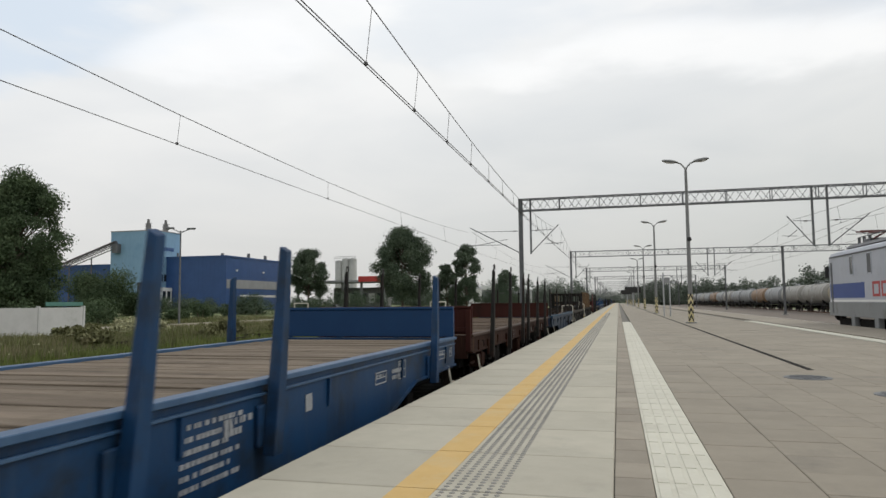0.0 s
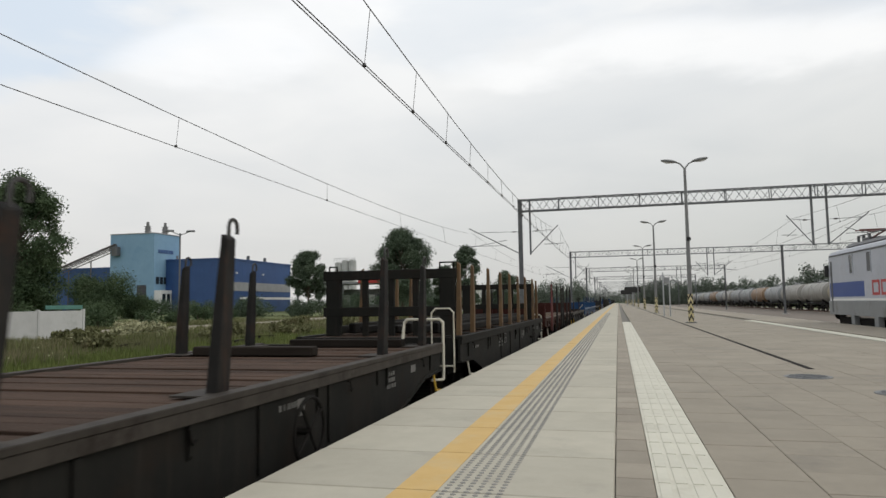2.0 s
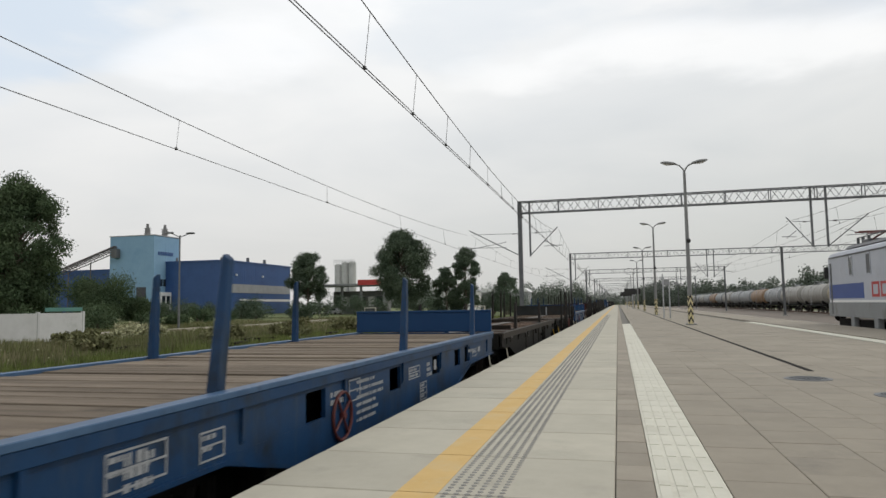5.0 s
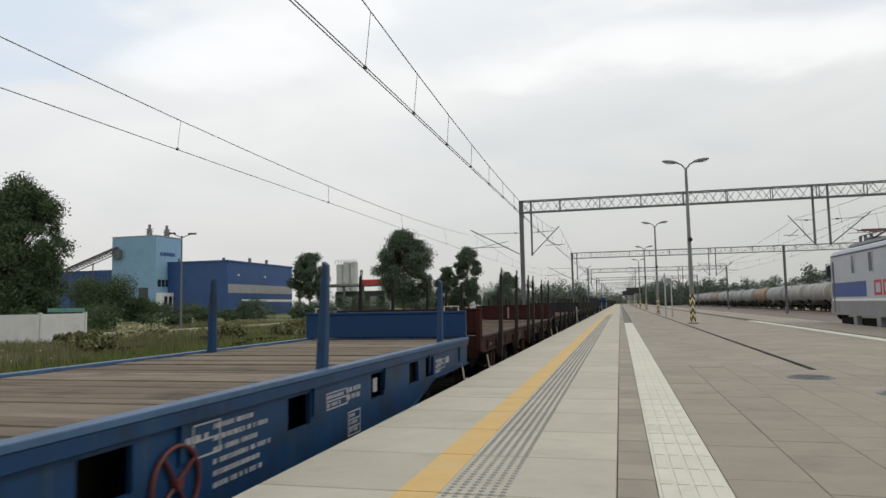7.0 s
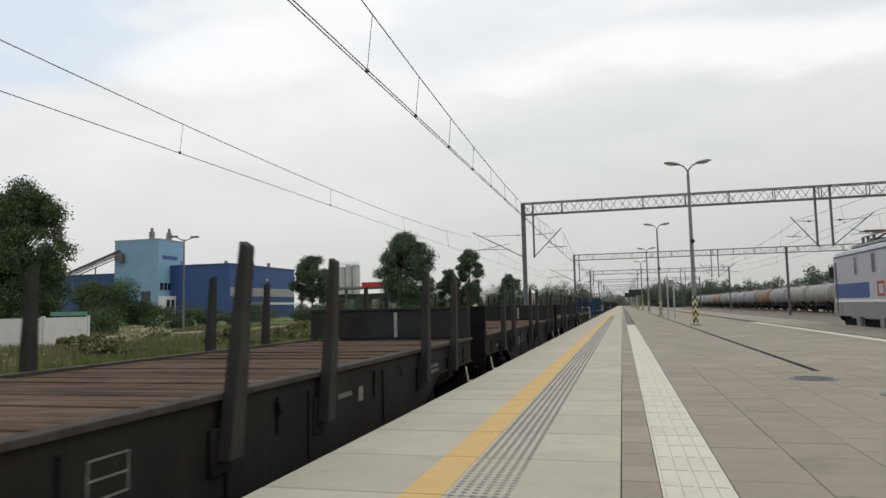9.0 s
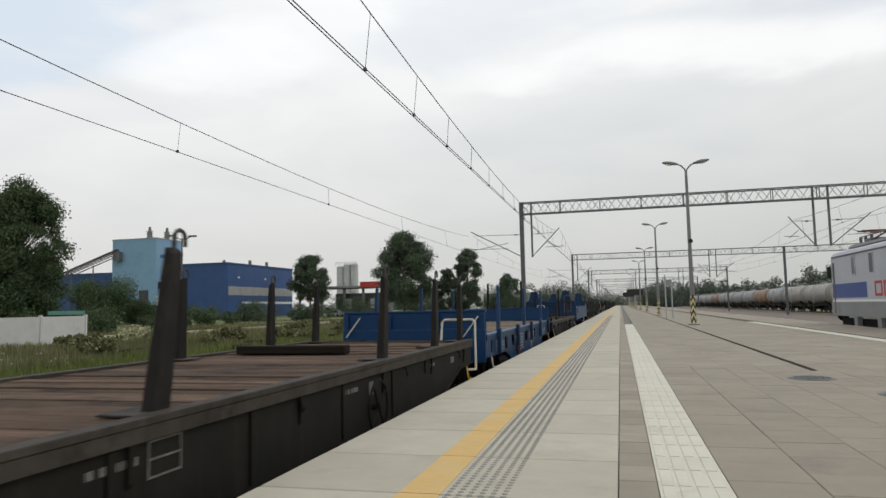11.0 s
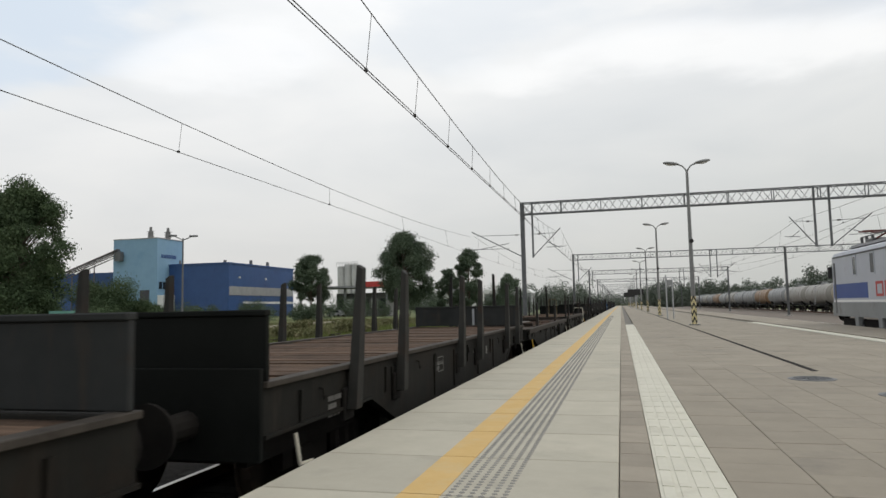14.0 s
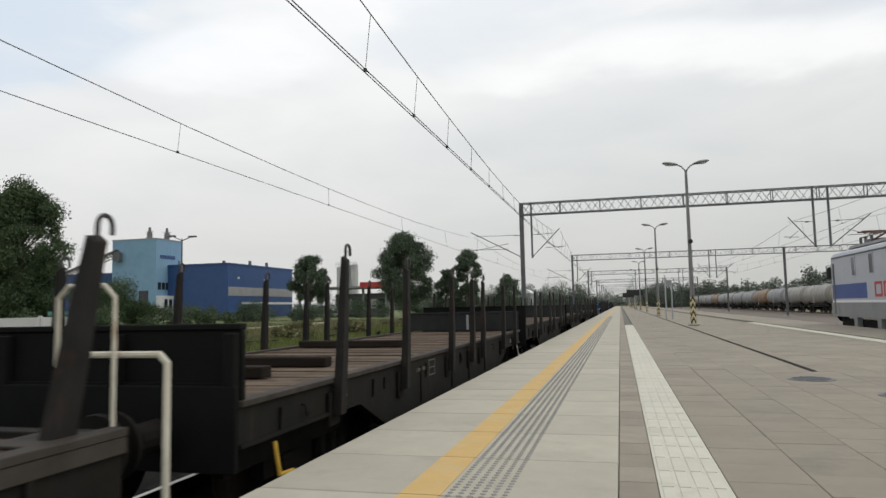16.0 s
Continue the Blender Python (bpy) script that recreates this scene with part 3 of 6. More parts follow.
# ---- ground, tracks ----
def ground():
    xs = [-2500, -900, -400, -200, -120, -80, -60, -45, -30, -22, -16, 20, 35, 60, 100, 200, 400, 900, 2500]
    ys = [-400, -100, -40, 0, 20, 40, 60, 80, 110, 140, 180, 240, 320, 500, 900, 1800, 4000]
    verts = []
    for y in ys:
        for x in xs:
            swell = 0.35 * noise.noise((x * 0.03, y * 0.03, 3.0)) if x < -17 and x > -300 else 0.0
            rise = max(0.0, min(1.0, (-x - 45) / 90)) * 2.0 if y > 30 else 0.0
            verts.append((x, y, LAND + swell + rise))
    k = len(xs)
    faces = [(j * k + i, j * k + i + 1, (j + 1) * k + i + 1, (j + 1) * k + i) for j in range(len(ys) - 1) for i in range(k - 1)]
    tagged(sheet("ground", verts, faces, "ground"), "rough green and yellowed grassland beside the railway", "ground", kind="structure")


ground()


def track(name, x, y0, y1, label, bed="ballast", tie="sleeper"):
    top = root(name, label, "track", kind="structure")
    bm = B()
    prism(bm, [(x - 2.6, LAND - 0.3), (x + 2.6, LAND - 0.3), (x + 1.75, BED + 0.06), (x - 1.75, BED + 0.06)], y0, y1, "y")
    part("ballast_bed", bm, bed, top)
    bm = B()
    for s in (-0.7535, 0.7535):
        box(bm, x + s - 0.07, x + s + 0.07, y0, y1, BED + 0.02, BED + 0.05)
        box(bm, x + s - 0.012, x + s + 0.012, y0, y1, BED + 0.05, RAIL - 0.04)
        box(bm, x + s - 0.035, x + s + 0.035, y0, y1, RAIL - 0.04, RAIL - 0.004)
    part("rail_web", bm, "rail", top)
    for s in (-0.7535, 0.7535):
        part("rail_head", box(B(), x + s - 0.033, x + s + 0.033, y0, y1, RAIL - 0.004, RAIL), "rail_top", top)
    verts, faces = [], []
    box_faces = ((0, 1, 3, 2), (4, 6, 7, 5), (0, 4, 5, 1), (2, 3, 7, 6), (1, 5, 7, 3))
    for i in range(int((min(y1, 260) - y0) / 0.6)):
        y = y0 + 0.3 + i * 0.6
        o = len(verts)
        verts += [(x + a, y + b, c) for a in (-1.25, 1.25) for b in (-0.13, 0.13) for c in (BED - 0.1, BED + 0.02 + 0.05 * 0.9)]
        faces += [tuple(o + q for q in f) for f in box_faces]
    tagged(sheet("sleepers", verts, faces, tie, top), kind="stuff")
    return top


def yard_bed():
    bed = root("yard_bed", "brown ballast and dirt between the yard tracks", "ground", kind="structure")
    part("bed_surface", box(B(), EDGE_R - 0.2, 36.0, -30, 900, LAND - 0.3, LAND + 0.12), "ballast", bed)


yard_bed()


def main_line_bed():
    bed = root("main_line_bed", "ballast between the main line tracks with under-train shade in its colour", "ground", kind="structure")
    # near-black bed: the train's shade is in its colour
    part("bed_surface", box(B(), -12.4, EDGE_L + 0.2, -30, 900, LAND - 0.3, LAND + 0.1), "shaded_ballast", bed)


main_line_bed()
# track 1 takes the ballast and sleepers coloured for the shade beneath the wagons
track("track_1", TRACK_1, -30, 900, "main line track beside the platform edge, under-train shade in its ballast colour", "shaded_ballast", "shaded_sleeper")
track("track_2", TRACK_2, -30, 900, "second main line track on grey ballast")
track("track_3", TRACK_3, -30, 900, "rusty platform track on brown ballast")
track("track_4", TRACK_4, -30, 900, "rusty yard track on brown ballast")
track("track_5", TRACK_5, -30, 900, "rusty siding under the tank train")


# ---- platform ----
P0, P1 = -14.0, 330.0
SLAB = 1.0
SLAB_0 = 4.89 - 14 * SLAB


def platform():
    top = root("platform", "long pale concrete railway platform with paved surface", "platform", kind="structure")
    part("platform_body", box(B(), EDGE_L + 0.14, EDGE_R - 0.14, P0, P1, LAND - 0.4, -0.075), "joint", top)
    for s, x in ((1, EDGE_L), (-1, EDGE_R)):
        part("edge_wall", box(B(), *sorted((x + s * 0.10, x + s * 0.20)), P0, P1, LAND - 0.4, -0.12), "concrete", top)
    # prefabricated edge slabs
    me = mesh_of("edge_slab", box(B(), EDGE_L, -0.061, 0.007, SLAB - 0.007, -0.12, 0.0, 0.009), "slab")
    n = int((P1 - SLAB_0) / SLAB)
    for i in range(12, 90):
        piece("edge_slab", me, top, at=pose(0, SLAB_0 + i * SLAB, random.uniform(-0.0015, 0.0015)))
    bm = B()
    for i in list(range(0, 12)) + list(range(90, n)):
        y = SLAB_0 + i * SLAB
        box(bm, EDGE_L, -0.061, y + 0.004, y + SLAB - 0.004, -0.12, 0.0)
    tagged(part("edge_slabs", bm, "slab", top), kind="stuff")
    bm = B()
    for i in range(0, n):
        y = SLAB_0 + i * SLAB
        box(bm, EDGE_R - 2.18, EDGE_R, y + 0.004, y + SLAB - 0.004, -0.12, 0.0)
    tagged(part("edge_slabs_far_side", bm, "pavers", top), kind="stuff")
    # warning line and studs
    for i in range(n):
        if i < 60:
            y = SLAB_0 + i * SLAB
            part("warning_line", box(B(), -1.295, -1.05, y + 0.006, y + SLAB - 0.006, -0.002, 0.004), "yellow", top)
    part("warning_line", box(B(), -1.295, -1.05, SLAB_0 + 60 * SLAB, P1, -0.002, 0.004), "yellow", top)
    verts, faces = [], []
    for r in range(6):
        x = -1.005 + r * 0.064
        y = -13.7
        while y < 62:
            o = len(verts)
            for rad, z in ((0.020, 0.0), (0.014, 0.006)):
                verts += [(x + rad * math.cos(a * math.pi / 3), y + rad * math.sin(a * math.pi / 3), z) for a in range(6)]
            faces += [(o + a, o + (a + 1) % 6, o + 6 + (a + 1) % 6, o + 6 + a) for a in range(6)] + [tuple(range(o + 6, o + 12))]
            y += 0.064
    tagged(sheet("tactile_studs", verts, faces, "stud", top), kind="stuff")
    # dark border pavers
    me = mesh_of("border_paver", box(B(), -0.055, 0.166, 0.004, 0.396, -0.08, -0.001, 0.004), "border")
    for i in range(159):
        piece("border_paver", me, top, at=pose(0, -13.6 + i * 0.4, random.uniform(-0.002, 0.001)))
    part("border", box(B(), -0.055, 0.166, 50, P1, -0.08, -0.001), "border", top)
    # ribbed guidance tiles
    bm = B()
    box(bm, 0.17, 0.57, 0.0015, 0.3985, -0.06, 0.0)
    for k in range(4):
        box(bm, 0.19 + k * 0.096, 0.19 + k * 0.096 + 0.068, 0.012, 0.388, -0.002, 0.005, 0.002)
    me = mesh_of("guidance_tile", bm, "white_tile")
    for i in range(124):
        piece("guidance_tile", me, top, at=pose(0, -13.7 + i * 0.4, 0))
    bm = B()
    box(bm, EDGE_R - 2.78, EDGE_R - 2.38, -13.7, 37.5, -0.05, 0.004)
    part("guidance_strip_far_side", bm, "white_tile", top)
    # grey pavers
    me = mesh_of("paver", box(B(), 0.0018, 0.4982, 0.0018, 0.4982, -0.08, -0.001, 0.004), "paver")
    for i in range(18):
        for j in range(11):
            piece("paver", me, top, at=pose(0.575 + j * 0.5, 3.0 + i * 0.5 + (0.25 if j % 2 else 0), random.uniform(-0.002, 0.0015)))
    verts, faces = [], []
    for j in range(13):
        x = 0.575 + j * 0.5
        x1 = min(x + 0.498, EDGE_R - 2.81)
        if x1 - x < 0.05:
            continue
        y = -13.5 + (0.25 if j % 2 else 0)
        while y < P1:
            if j < 11 and 2.9 < y < 11.9:
                y = 12.0 + (0.25 if j % 2 else 0)
            step = 0.5 if y < 70 else 2.0
            o = len(verts)
            z = -0.001 + random.uniform(-0.002, 0.001)
            verts += [(x, y, z), (x1, y, z), (x1, y + step - 0.002, z), (x, y + step - 0.002, z), (x, y, -0.05), (x1, y, -0.05), (x1, y + step - 0.002, -0.05), (x, y + step - 0.002, -0.05)]
            faces += [(o, o + 1, o + 2, o + 3), (o, o + 4, o + 5, o + 1), (o + 1, o + 5, o + 6, o + 2), (o + 2, o + 6, o + 7, o + 3), (o + 3, o + 7, o + 4, o)]
            y += step
    tagged(sheet("pavers", verts, faces, "pavers", top), kind="stuff")
    # long slot drain with its cover
    bm = B()
    box(bm, 2.74, 2.83, 11.5, P1, -0.07, 0.004, 0.0)
    part("slot_drain", bm, "soot", top, "dark slot drain cover")


platform()


def manhole(x, y):
    top = root("manhole_cover", "round grey iron manhole cover set in the paving", "manhole cover", "manhole covers", pose(x, y, 0))
    part("ring", tube(B(), (0, 0, -0.03), (0, 0, 0.006), 0.305, 0.30, 32), "gantry", top, smooth=False)
    bm = B()
    tube(bm, (0, 0, 0), (0, 0, 0.011), 0.265, 0.26, 32)
    for k in range(-3, 4):
        w = math.sqrt(0.235 ** 2 - (k * 0.07) ** 2)
        box(bm, -w, w, k * 0.07 - 0.012, k * 0.07 + 0.012, 0.01, 0.016)
    part("lid", bm, "gantry", top)


manhole(2.47, 10.37)
manhole(3.04, 8.68)


# ---- overhead line ----
def gantry(y, right, drops, label, past=0.0):
    """A lattice beam across the tracks at y, on posts, with hangers and cantilevers."""
    g = root("catenary_gantry", label, "gantry", "catenary gantries", pose(0, y, 0))
    left, top, low = -6.4, 8.14, 7.36
    for x in (left, right):
        bm = B()
        for s in (-1, 1):
            box(bm, x - 0.13, x + 0.13, s * 0.15 - 0.012, s * 0.15 + 0.012, LAND, top + 0.05)
            box(bm, x - 0.13, x - 0.10, s * 0.15 - 0.05, s * 0.15 + 0.012, LAND, top + 0.05)
            box(bm, x + 0.10, x + 0.13, s * 0.15 - 0.05, s * 0.15 + 0.012, LAND, top + 0.05)
        z = LAND + 0.5
        while z < top:
            box(bm, x - 0.11, x + 0.11, -0.15, 0.15, z, z + 0.05)
            z += 0.8
        part("post", bm, "gantry", g)
        part("footing", box(B(), x - 0.35, x + 0.35, -0.35, 0.35, LAND - 0.4, LAND + 0.25, 0.03), "concrete", g)
    for z in (top, low):
        for s in (-0.3, 0.3):
            part("beam_chord", box(B(), left - 0.1, right + past + 0.1, s - 0.035, s + 0.035, z - 0.035, z + 0.035), "gantry", g)
    bm = B()
    n = int((right + past - left) / 0.53)
    dx = (right + past - left) / n
    for i in range(n):
        x = left + i * dx
        for s in (-0.3, 0.3):
            a, b = ((x, s, low), (x + dx, s, top)) if (i + (s > 0)) % 2 else ((x, s, top), (x + dx, s, low))
            tube(bm, a, b, 0.017, n=4, caps=False)
        tube(bm, (x, -0.3, top if i % 2 else low), (x + dx, 0.3, top if i % 2 else low), 0.014, n=4, caps=False)
        if i % 5 == 0:
            for s in (-0.3, 0.3):
                box(bm, x - 0.025, x + 0.025, s - 0.025, s + 0.025, low, top)
    part("beam_lattice", bm, "gantry", g)
    for x, way, reach in drops:
        if x != left:
            bm = box(B(), x - 0.06, x + 0.06, -0.06, 0.06, 4.35, top)
            part("hanger_post", bm, "gantry", g)
        bm = B()
        tip = x + way * reach
        tube(bm, (x, -0.1, 4.4), (tip + way * 0.1, -0.1, 6.3), 0.032, n=8)
        tube(bm, (x, -0.1, 5.95), (tip - way * 0.25, -0.1, 6.0), 0.018, n=6)
        tube(bm, (x + way * 0.95, -0.1, 5.4), (tip + way * 0.1, -0.1, 4.95), 0.02, n=6)
        tube(bm, (x + way * 0.95, -0.1, 5.02), (tip + way * 0.4, -0.1, 5.06), 0.02, n=6)
        arm = part("cantilever", bm, "gantry", g)
        bm = B()
        for f in (0.1, 0.2):
            for k in range(4):
                u = f + 0.02 * k
                tube(bm, (x + way * (0.35 + 0.05 * k), -0.1, 5.955), (x + way * (0.375 + 0.05 * k), -0.1, 5.956), 0.055, n=10)
        part("insulator", bm, "insulator", arm)


G_Y = [47.1, 99.3, 150.0, 205.0, 262.0, 320.0, 380.0]
for k, y in enumerate(G_Y):
    gantry(y, 21.4, [(-6.4, -1, 3.5), (-5.72, 1, 1.8), (11.98, -1, 1.4), (12.85, 1, 2.2)], "dark steel lattice catenary gantry spanning the station tracks", 10.5 if k == 1 else 0.0)


def catenary(x, label, contact, messenger, sag, first, step, twin=False):
    """Messenger and contact wires of one track with their droppers; heights at the span's near and far supports."""
    c = root("overhead_wires", label, "overhead wire", "overhead wires", pose(x, 0, 0))
    spans = [-52.0, -2.0] + G_Y
    bm, bm2, bm3 = B(), B(), B()
    for a, b in zip(spans, spans[1:]):
        c0, c1 = contact if a == -2.0 else (contact[1], contact[1]) if a > 0 else (contact[0], contact[0])
        m0, m1 = messenger if a == -2.0 else (messenger[1], messenger[1]) if a > 0 else (messenger[0], messenger[0])
        low = lambda u: c0 + (c1 - c0) * u
        high = lambda u: m0 + (m1 - m0) * u - 4 * sag * u * (1 - u)
        bent(bm, [(0.15 * math.cos(math.pi * u), a + (b - a) * u, high(u)) for u in [i / 16 for i in range(17)]], 0.010, 4)
        for s in ((-0.03, 0.03) if twin else (0.0,)):
            bent(bm2, [(s, a + (b - a) * i / 6, low(i / 6)) for i in range(7)], 0.009, 4)
        for y in [first + step * i for i in range(-20, 140)]:
            if a + 1.2 < y < b - 1.2:
                u = (y - a) / (b - a)
                tube(bm3, (0, y, low(u)), (0.15 * math.cos(math.pi * u), y, high(u)), 0.006, n=4)
                box(bm3, -0.025, 0.025, y - 0.025, y + 0.025, low(u) - 0.015, low(u) + 0.04)
    tagged(part("messenger_wire", bm, "wire", c))
    part("contact_wire", bm2, "wire", c)
    tagged(part("dropper_wire", bm3, "wire", c), kind="stuff")


catenary(-3.9, "twin copper contact wires hung over the main track", (5.06, 4.72), (6.92, 6.1), 1.05, 10.3, 2.75, True)
catenary(TRACK_2, "contact wire and messenger over the second track", (4.93, 4.72), (6.22, 6.0), 0.68, 13.88, 8.7)
catenary(TRACK_3, "contact wire and messenger over the platform track", (4.9, 4.72), (6.3, 6.0), 0.75, 2.0, 7.0)
catenary(TRACK_4, "contact wire and messenger over the yard track", (4.9, 4.72), (6.3, 6.0), 0.75, 2.0, 7.0)


# ---- platform lamps and signs ----
def platform_lamp():
    p = root("platform_lamp", "tall grey double-armed platform lamp with striped base", "street lamp", "platform lamps", pose(3.27, 33.9, 0))
    part("base_plate", box(B(), -0.24, 0.24, -0.24, 0.24, 0, 0.05, 0.01), "lamp_grey", p)
    part("lower_post", tube(B(), (0, 0, 0.04), (0, 0, 1.33), 0.125, 0.12, 16), "yellow_paint", p, "yellow post foot", smooth=True)
    bm = B()
    for z in (0.05, 0.38, 0.71, 1.04):
        for a in range(16):
            t0, t1 = 2 * math.pi * a / 16, 2 * math.pi * (a + 1) / 16
            k0, k1 = (abs((u % 4) - 2) * 0.11 for u in (a, a + 1))
            v = [bm.verts.new((0.128 * math.cos(t), 0.128 * math.sin(t), z + h)) for t, h in ((t0, k0), (t1, k1), (t1, k1 + 0.15), (t0, k0 + 0.15))]
            bm.faces.new(v)
    stripes = part("stripes", bm, "black", p, "black chevron stripes")
    part("post", tube(B(), (0, 0, 1.3), (0, 0, 7.15), 0.105, 0.062, 14), "lamp_grey", p, smooth=True)
    part("loudspeaker", tube(B(), (0.02, -0.12, 3.92), (0.02, -0.30, 3.90), 0.05, 0.105, 12), "black", p, "small black horn loudspeaker", smooth=True)
    for s in (-1, 1):
        bm = B()
        bent(bm, [(0, 0, 7.1), (s * 0.04, 0, 7.32), (s * 0.2, 0, 7.52), (s * 0.42, 0, 7.61)], 0.035, 8)
        part("arm", bm, "lamp_grey", p, smooth=True)
        bm = B()
        bmesh.ops.create_uvsphere(bm, u_segments=16, v_segments=8, radius=1.0, matrix=Matrix.Translation((s * 0.70, 0, 7.67)) @ Matrix.Rotation(-s * 0.16, 4, "Y") @ Matrix.Diagonal((0.38, 0.145, 0.085, 1)))
        head = part("lamp_head", bm, "lamp_grey", p, smooth=True)
        bm = B()
        bmesh.ops.create_uvsphere(bm, u_segments=12, v_segments=6, radius=1.0, matrix=Matrix.Translation((s * 0.76, 0, 7.645)) @ Matrix.Rotation(-s * 0.16, 4, "Y") @ Matrix.Diagonal((0.23, 0.11, 0.08, 1)))
        part("diffuser", bm, "lamp_glass", head, smooth=True)
    return p


lamp = platform_lamp()
for i in range(1, 11):
    copy_thing(lamp, pose(3.08, 33.9 + 26.0 * i, 0))


def sign_posts():
    s = root("platform_sign_frame", "pair of slim pale posts of a platform board", "sign", at=pose(3.15, 48.0, 0))
    for x in (-0.22, 0.22):
        part("post", tube(B(), (x, x * 1.5, 0), (x, x * 1.5, 2.6 if x > 0 else 2.9), 0.045, n=10), "galv", s)
    part("board", box(B(), -0.2, 0.2, -0.02, 0.02, 2.2, 2.58), "grey_sheet", s)


sign_posts()


def hanging_board(x, y, z):
    h = root("platform_indicator", "dark hanging platform indicator board on a post", "sign", "platform indicators", pose(x, y, 0))
    part("post", tube(B(), (0, 0, 0), (0, 0, z + 0.5), 0.07, n=10), "galv", h)
    part("board", box(B(), -1.3, 1.3, -0.12, 0.12, z - 0.6, z + 0.35, 0.03), "black", h)


hanging_board(2.4, 118.0, 3.0)
hanging_board(1.9, 150.0, 3.0)


# ---- buildings ----
def tower():
    t = root("batching_tower", "pale blue industrial tower with roof vents and conveyor", "industrial building", at=pose(-99.5, 131, 0))
    h, w, d = 17.7, 11.5, 9.0
    part("tower_wall", box(B(), -w, 0, 0, d, LAND - 1, h), "sky_blue", t)
    bm = B()
    for i in range(1, 12):
        box(bm, -i - 0.03, -i + 0.03, -0.015, 0.0, 2.0, h)
    for i in range(1, 9):
        box(bm, 0.0, 0.015, i - 0.03, i + 0.03, 5.5, h)
    tagged(part("sheet_rib", bm, "sky_blue", t), kind="stuff")
    part("roof", box(B(), -w - 0.1, 0.1, -0.1, d + 0.1, h, h + 0.2), "grey_sheet", t)
    annex = part("annex", box(B(), 0.0, 1.6, 0.2, d, LAND - 1, 5.0), "white_sheet", t, "white ground floor annex")
    for i in range(5):
        part("window", box(B(), 1.55, 1.64, 0.9 + i * 1.6, 2.0 + i * 1.6, 2.3, 4.2), "dark_glass", annex)
    for i in range(6):
        part("window", box(B(), -0.05, 0.06, 0.7 + i * 1.35, 1.75 + i * 1.35, 6.4, 8.0), "dark_glass", t)
    part("door", box(B(), -4.3, -1.9, -0.08, 0.05, 2.6, 6.2), "dark_glass", t)
    for i in range(6):
        part("sign_bar", box(B(), 0.0, 0.09, 1.4 + i * 0.9, 2.1 + i * 0.9, 13.4, 14.2), "deep_blue", t, "short dark sign bar")
    for x, y in ((-3.3, 2.0), (0.6 - 1.6, 5.0)):
        bm = B()
        tube(bm, (x, y, h), (x, y, h + 1.9), 0.6, 0.55, 12)
        tube(bm, (x, y, h + 1.9), (x, y, h + 2.9), 0.35, 0.28, 10)
        for k in range(3):
            tube(bm, (x - 0.95, y, h + 0.7 + k * 0.6), (x + 0.95, y, h + 0.7 + k * 0.6), 0.07, n=5)
        part("roof_vent", bm, "vent_grey", t)
    bm = B()
    a, b = Vector((-9.6, -0.9, 14.2)), Vector((-24.5, -0.5, 9.4))
    for dz in (0, 1.0):
        for dy in (-0.8, 0.8):
            tube(bm, a + Vector((0, dy, dz)), b + Vector((0, dy, dz)), 0.12, n=5)
    for i in range(18):
        p, q = a.lerp(b, i / 18), a.lerp(b, (i + 1) / 18)
        for dy in (-0.8, 0.8):
            tube(bm, p + Vector((0, dy, 0)), q + Vector((0, dy, 1.0)), 0.07, n=4)
    for i in range(26):
        p = a.lerp(b, i / 26)
        box(bm, p.x - 0.12, p.x + 0.12, p.y - 0.5, p.y + 0.5, p.z + 1.0, p.z + 1.35)
    conv = part("conveyor", bm, "conveyor_steel", t, "inclined lattice conveyor bridge")
    part("transfer_box", box(B(), -10.2, -8.8, -1.2, 0.02, 12.9, 14.9), "gantry", conv)
    part("side_hall", box(B(), -32, -w, 2, 14, LAND - 1, 10.6), "deep_blue", t, "low dark blue side hall")
    for x in (-22, -16):
        part("conveyor_leg", tube(B(), (x, -0.7, 0), (x, -0.7, 10.1 + (x + 22) * 0.33), 0.14, n=6), "conveyor_steel", t)


tower()


def hall():
    t = root("factory_hall", "long dark blue factory hall with a grey window band", "industrial building", at=pose(-84.2, 135.2, 0))
    h, d = 11.7, 31.0
    part("hall_wall", box(B(), -30, 0, 0, d, LAND - 1, h), "deep_blue", t)
    bm = B()
    for i in range(1, 26):
        box(bm, -i - 0.04, -i + 0.04, -0.02, 0.0, 1.0, h)
    for i in range(1, 31):
        box(bm, 0.0, 0.02, i - 0.04, i + 0.04, 7.0, h)
    tagged(part("sheet_rib", bm, "deep_blue", t), kind="stuff")
    part("parapet", box(B(), -30.2, 0.2, -0.2, d + 0.2, h, h + 0.35), "deep_blue", t)
    part("window_band", box(B(), -0.05, 0.10, 0.2, d - 0.3, 4.7, 6.7), "grey_sheet", t, "grey translucent window band")
    part("white_skirt", box(B(), -0.05, 0.10, 6.0, d - 0.3, 2.75, 3.3), "white_sheet", t)
    for x, y in ((-22, 3), (-17, 3), (-15.4, 4), (-6, 8), (-1.5, 12), (-1.5, 20)):
        part("roof_vent", tube(B(), (x, y, h), (x, y, h + 1.5), 0.42, 0.36, 8), "gantry", t)
    for y in (4.0, 16.0):
        part("wall_lamp", box(B(), 0.0, 0.3, y, y + 0.5, 8.6, 9.0), "white_sheet", t)


hall()


